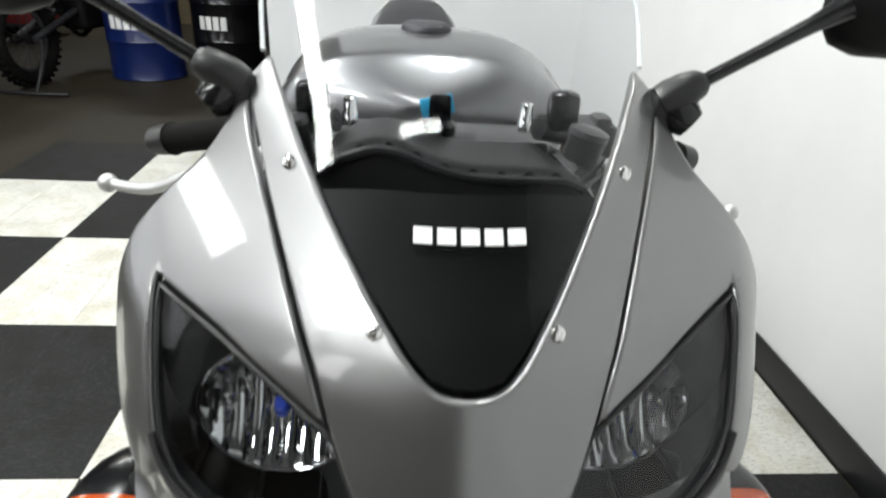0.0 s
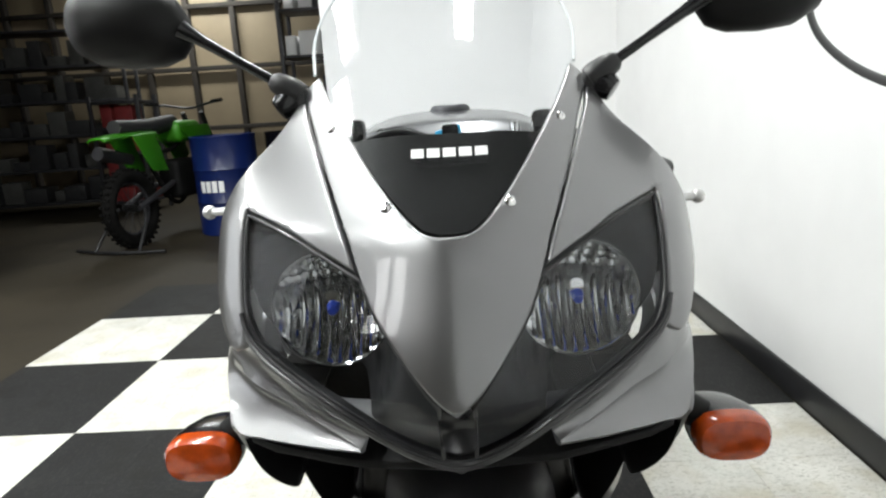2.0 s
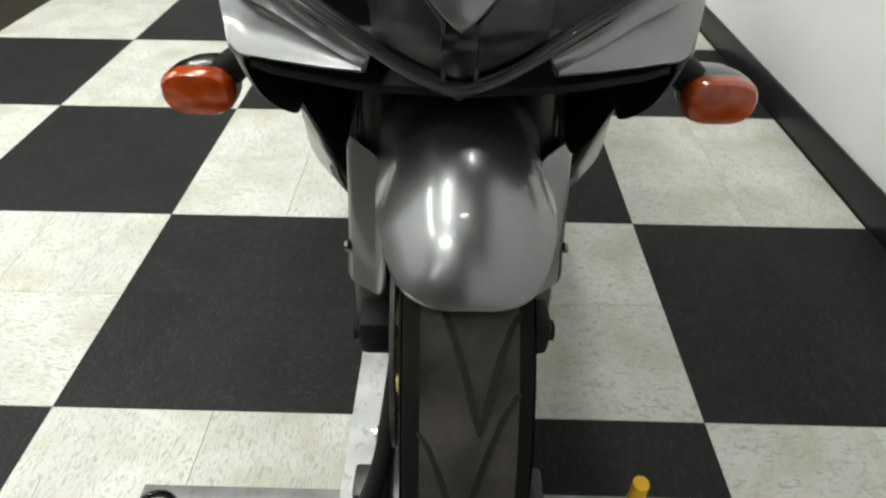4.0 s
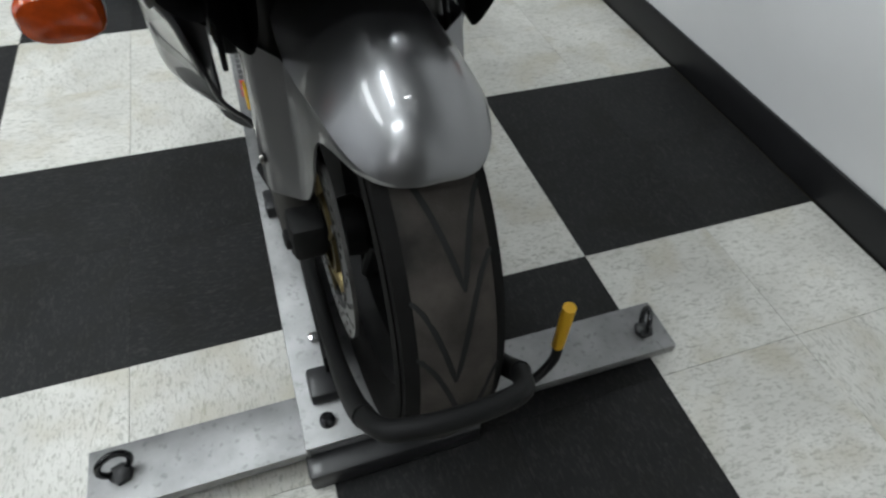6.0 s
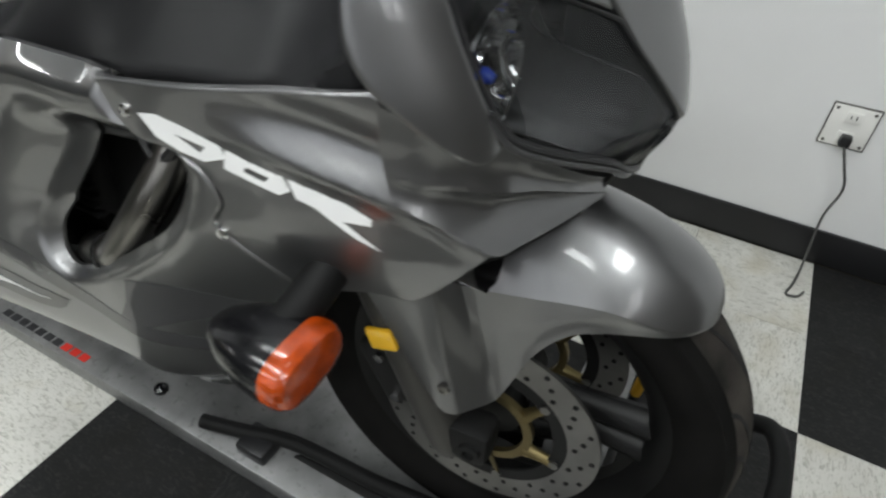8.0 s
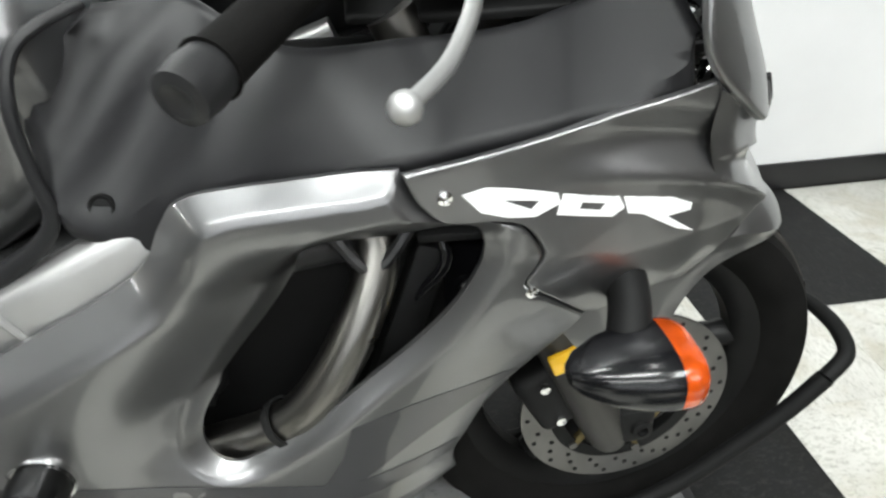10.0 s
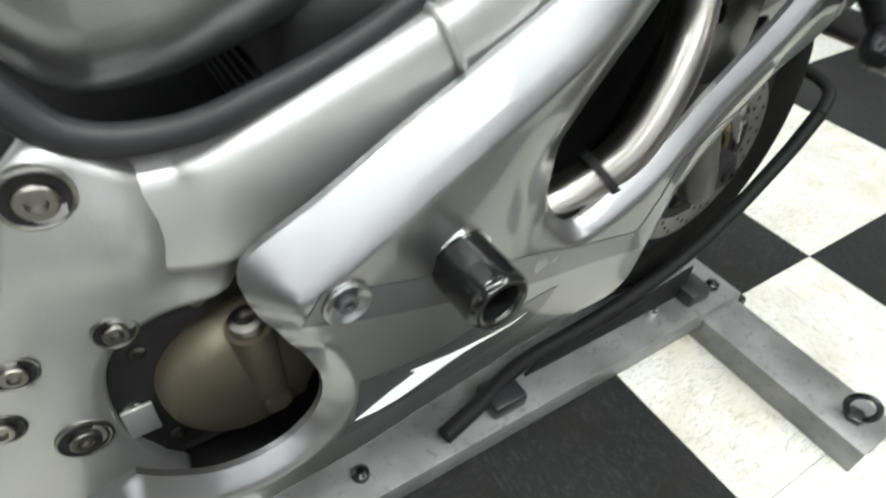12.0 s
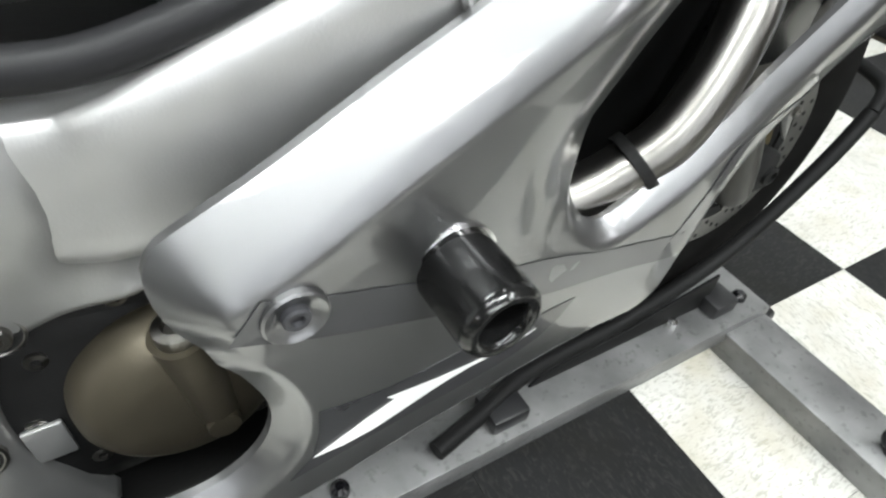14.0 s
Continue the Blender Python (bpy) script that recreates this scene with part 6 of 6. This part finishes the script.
# ---- workshop behind ----
def drum(at, mat, label):
    o = thing("oil_drum", label, "drum", at, group="steel drums")
    prof = [(0, 0), (0.285, 0), (0.29, 0.008), (0.284, 0.02), (0.284, 0.28), (0.292, 0.295), (0.284, 0.31), (0.284, 0.57), (0.292, 0.585), (0.284, 0.60), (0.284, 0.86), (0.29, 0.872), (0.285, 0.88), (0.275, 0.88), (0.273, 0.865), (0, 0.865)]
    d = part("shell", lathe(prof, 40), mat, o)
    for k in range(4):
        a = radians(-118 + k * 12)
        part("print_bar", box(0.004, 0.045, 0.1, (0, 0, 0), 0), WHITE_DECAL, d, m=Matrix.Translation((0.2855 * math.cos(a), 0.2855 * math.sin(a), 0.44)) @ Matrix.Rotation(a, 4, "Z"))
    part("bung", lathe([(0, 0.865), (0.03, 0.865), (0.03, 0.876), (0, 0.878)], 14, Matrix.Translation((0.16, 0, 0))), CHROME, o)


drum((-1.98, 4.3, 0), BLUE_DRUM, "blue painted steel oil drum with white printing")
drum((-1.36, 4.5, 0), GLOSS_BLACK, "black steel oil drum beside the blue one")


def dirt_bike(at, turn):
    o = thing("dirt_bike", "green off-road motorcycle on a rear stand", "motorcycle", at, turn)
    for y, r, w in ((0.0, 0.33, 0.11), (-1.46, 0.34, 0.09)):
        t = part("tyre", tube([(0, y + (r - w / 2) * math.cos(a), r + (r - w / 2) * math.sin(a)) for a in np.linspace(0, 2 * math.pi, 25)[:-1]], w / 2, 12, 2, True), RUBBER, o, "knobbly black tyre")
        kn = bmesh.new()
        for k in range(36):
            a = 2 * math.pi * k / 36
            for x in (-0.03, 0.0, 0.03):
                join_bm(kn, _knob(x, y, r, a))
        tagged(part("tread_pattern", kn, RUBBER, t), kind="stuff")
        part("rim", tube([(0, y + (r - w) * math.cos(a), r + (r - w) * math.sin(a)) for a in np.linspace(0, 2 * math.pi, 25)[:-1]], 0.014, 8, 2, True), SHELF_STEEL, o)
        part("hub", lathe([(0, -0.06), (0.035, -0.06), (0.03, 0), (0.035, 0.06), (0, 0.06)], 16, Matrix.Translation((0, y, r)) @ Matrix.Rotation(radians(90), 4, "Y")), ENGINE_BLACK, o)
        for k in range(16):
            a = 2 * math.pi * k / 16
            part("spoke", tube([(0.02 * (-1) ** k, y, r), (0, y + (r - w) * math.cos(a), r + (r - w) * math.sin(a))], 0.003, 5, 1), SHELF_STEEL, o)
    part("swingarm", tube([(0.07, 0, 0.33), (0.08, -0.3, 0.42), (0.06, -0.55, 0.48)], 0.025, 10), SHELF_STEEL, o)
    part("swingarm", tube([(-0.07, 0, 0.33), (-0.08, -0.3, 0.42), (-0.06, -0.55, 0.48)], 0.025, 10), SHELF_STEEL, o)
    part("engine", box(0.22, 0.36, 0.36, (0, -0.75, 0.5), 0.05, 3), ENGINE_BLACK, o)
    part("frame", tube([(0, -0.3, 0.75), (0, -0.7, 0.78), (0, -1.15, 0.95), (0, -1.0, 0.5), (0, -0.7, 0.28), (0, -0.5, 0.4), (0, -0.3, 0.75)], 0.02, 8), ENGINE_BLACK, o)
    part("rear_fender", skin(outline([(-0.085, 0.28), (0.085, 0.28)], [(0.085, 0.28), (0.10, -0.05), (0.12, -0.35)], [(0.12, -0.35), (-0.12, -0.35)], [(-0.12, -0.35), (-0.10, -0.05), (-0.085, 0.28)]), [], lambda a, b: Vector((a, b, 0.97 - 0.12 * (b + 0.3) ** 2 - 3 * a * a)), Vector((0, 0, 1)), 0.05, 0.006, 0.01), GREEN, o, "green plastic rear fender")
    for s in SIDES:
        part("side_panel", plate([(0.0, 0.93), (-0.3, 0.93), (-0.42, 0.6), (-0.2, 0.62)], 0.01, lambda a, b, h, s=s: (s * (0.11 + h), a, b), 0.003), GREEN, o)
        part("shroud", plate([(-0.6, 0.98), (-1.12, 0.98), (-1.22, 0.7), (-1.0, 0.55), (-0.9, 0.75)], 0.01, lambda a, b, h, s=s: (s * (0.15 + h), a, b), 0.003), GREEN, o)
        part("fork_leg", tube([(s * 0.1, -1.46, 0.34), (s * 0.1, -1.12, 1.1)], 0.026, 10, 1), ENGINE_BLACK, o)
        part("grip", tube([(s * 0.28, -1.03, 1.19), (s * 0.41, -0.98, 1.2)], 0.017, 10, 1), RUBBER, o)
    part("silencer", tube([(0.13, 0.12, 0.8), (0.13, -0.25, 0.72)], 0.055, 14, 1), SHELF_STEEL, o)
    part("tank", box(0.26, 0.4, 0.2, (0, -0.85, 0.93), 0.06, 3), GREEN, o)
    part("seat", tube([(0, 0.05, 1.0), (0, -0.35, 0.98), (0, -0.75, 1.02)], [0.06, 0.08, 0.07], 12, 4), SEAT, o)
    part("handlebar", tube([(-0.41, -0.98, 1.2), (-0.2, -1.05, 1.17), (0, -1.1, 1.14), (0.2, -1.05, 1.17), (0.41, -0.98, 1.2)], 0.012, 8), BLACK_PLASTIC, o)
    part("front_fender", skin(outline([(-0.07, -1.9), (0.07, -1.9)], [(0.07, -1.9), (0.08, -1.1)], [(0.08, -1.1), (-0.08, -1.1)]), [], lambda a, b: Vector((a, b, 0.86 - 0.25 * (b + 1.4) ** 2)), Vector((0, 0, 1)), 0.06, 0.006), GREEN, o)


def _knob(x, y, r, a):
    return bmesh_box_at(Matrix.Translation((x, y + r * math.cos(a), r + r * math.sin(a))) @ Matrix.Rotation(a, 4, "X"), (0.02, 0.018, 0.022))


def bmesh_box_at(m, size):
    bm = bmesh.new()
    bmesh.ops.create_cube(bm, size=1, matrix=m @ Matrix.Diagonal((*size, 1)))
    return bm


dirt_bike((-2.62, 3.75, 0.0), 172)


def rear_stand():
    o = thing("paddock_stand", "black steel paddock stand under the dirt bike", "stand", (-2.62, 3.75, 0), 172)
    part("base_bar", tube([(-0.42, 0.25, 0.014), (0.0, 0.3, 0.014), (0.42, 0.2, 0.014)], 0.014, 8), BLACK_PLASTIC, o)
    for s in SIDES:
        part("upright", tube([(s * 0.2, 0.27, 0.014), (s * 0.17, 0.1, 0.2), (s * 0.12, 0, 0.33)], 0.014, 8), BLACK_PLASTIC, o)


rear_stand()


def rack(at, turn, width, levels, palette, label, seed, height=2.2):
    rnd = random.Random(seed)
    o = thing("storage_rack", label, "shelf", at, turn, group="storage racks")
    for x in (-width / 2, width / 2):
        for y in (-0.22, 0.22):
            part("post", box(0.04, 0.04, height, (x, y, height / 2), 0.004), SHELF_STEEL, o)
    for k in range(levels):
        z = 0.12 + k * (height - 0.2) / max(levels - 1, 1)
        part("shelf_board", box(width, 0.46, 0.03, (0, 0, z), 0.003), SHELF_STEEL, o)
        x = -width / 2 + 0.05
        while x < width / 2 - 0.12 and k < levels - 1:
            w, h, d = rnd.uniform(0.09, 0.26), rnd.uniform(0.1, 0.3), rnd.uniform(0.2, 0.4)
            if x + w > width / 2 - 0.03:
                break
            m = Matrix.Translation(at) @ Matrix.Rotation(radians(turn), 4, "Z") @ Matrix.Translation((x + w / 2, rnd.uniform(-0.04, 0.02), z + 0.0152 + h / 2))
            bm = box(w, d, h, (0, 0, 0), 0.006)
            join_bm(bm, box(w * 0.55, 0.004, h * 0.4, (0, -d / 2 - 0.001, 0), 0))
            b = solid("parts_box", bm, rnd.choice(palette), "small carton standing on a storage rack", "box", group="boxes on the racks")
            b.matrix_basis = m
            x += w + rnd.uniform(0.01, 0.06)


rack((-5.0, 6.2, 0), 10, 2.4, 6, [GREY_BOX, DARK_BOX, DARK_BOX, GREY_BOX, DARK_BOX], "dark steel storage rack full of parts boxes", 3)
rack((-3.75, 6.0, 0), 0, 0.55, 5, [RED_BOX, RED_BOX, RED_BOX, DARK_BOX], "narrow rack stacked with red cartons", 4, 1.35)
rack((-6.6, 5.0, 0), 40, 2.2, 7, [GREY_BOX, DARK_BOX, YELLOW_BOX, DARK_BOX], "dark steel storage rack with grey and yellow boxes", 5, 2.6)
rack((-1.35, 6.4, 0), 0, 1.0, 6, [GREY_BOX, DARK_BOX, DARK_BOX, WHITE_DECAL], "dark rack with rolled and boxed goods", 6, 2.8)


def framed_wall():
    for k in range(12):
        x = -6.5 + k * 0.62
        solid("wall_stud", box(0.07, 0.08, CEIL, (x, 7.35, CEIL / 2), 0.004), STUD, "dark timber wall stud", "stud", group="studs of the panelled wall", kind="structure")
    for z in (0.9, 1.7, 2.5):
        solid("wall_rail", box(7.0, 0.05, 0.06, (-3.1, 7.33, z), 0.004), STUD, "dark timber wall rail", "stud", kind="structure")
    solid("wall_panel", box(7.2, 0.03, CEIL, (-3.1, 7.41, CEIL / 2), 0.002), PANEL_TAN, "tan board panelling between dark studs", "wall", kind="structure")


framed_wall()

# strap hanging by the wall
o = thing("hanging_strap", "dark strap hanging beside the white wall", "strap", (0, 0, 0))
part("webbing", tube([(0.655, -0.3, 1.35), (0.655, -0.3, 1.2), (0.664, -0.3, 1.135), (0.685, -0.3, 1.09), (0.73, -0.3, 1.05), (0.79, -0.3, 1.02), (0.9, -0.28, 0.99), (1.05, -0.22, 1.0), (1.2, -0.1, 1.1), (1.228, -0.05, 1.35)], 0.014, 8, 5, flat=0.25), BLACK_PLASTIC, o)

# ---- floor tiles ----
tiled = thing("checker_floor", "black and white chequered vinyl tile flooring", "floor", (0, 0, 0), kind="structure")


def tile_mesh(mat, gap):
    bm = box(T - gap, T - gap, 0.0034, (0, 0, -0.0017), 0.0006 if gap > 0.0004 else 0.0002, 1)
    return mesh_of(bm, mat, "tile")


WHITE_MESH, BLACK_MESH = tile_mesh(WHITE_TILE, 0.0007), tile_mesh(BLACK_TILE, 0.0002)
for i in range(-6, 4):
    for j in range(-8, 8):
        odd = ((i // 2) + (j // 2)) % 2
        ob = new("tile", WHITE_MESH if odd else BLACK_MESH)
        ob.parent = tiled
        ob.location = ((i + 0.5) * T, (j + 0.5) * T, 0)
        ob.rotation_euler = (0, 0, radians(90 * random.randrange(4)))
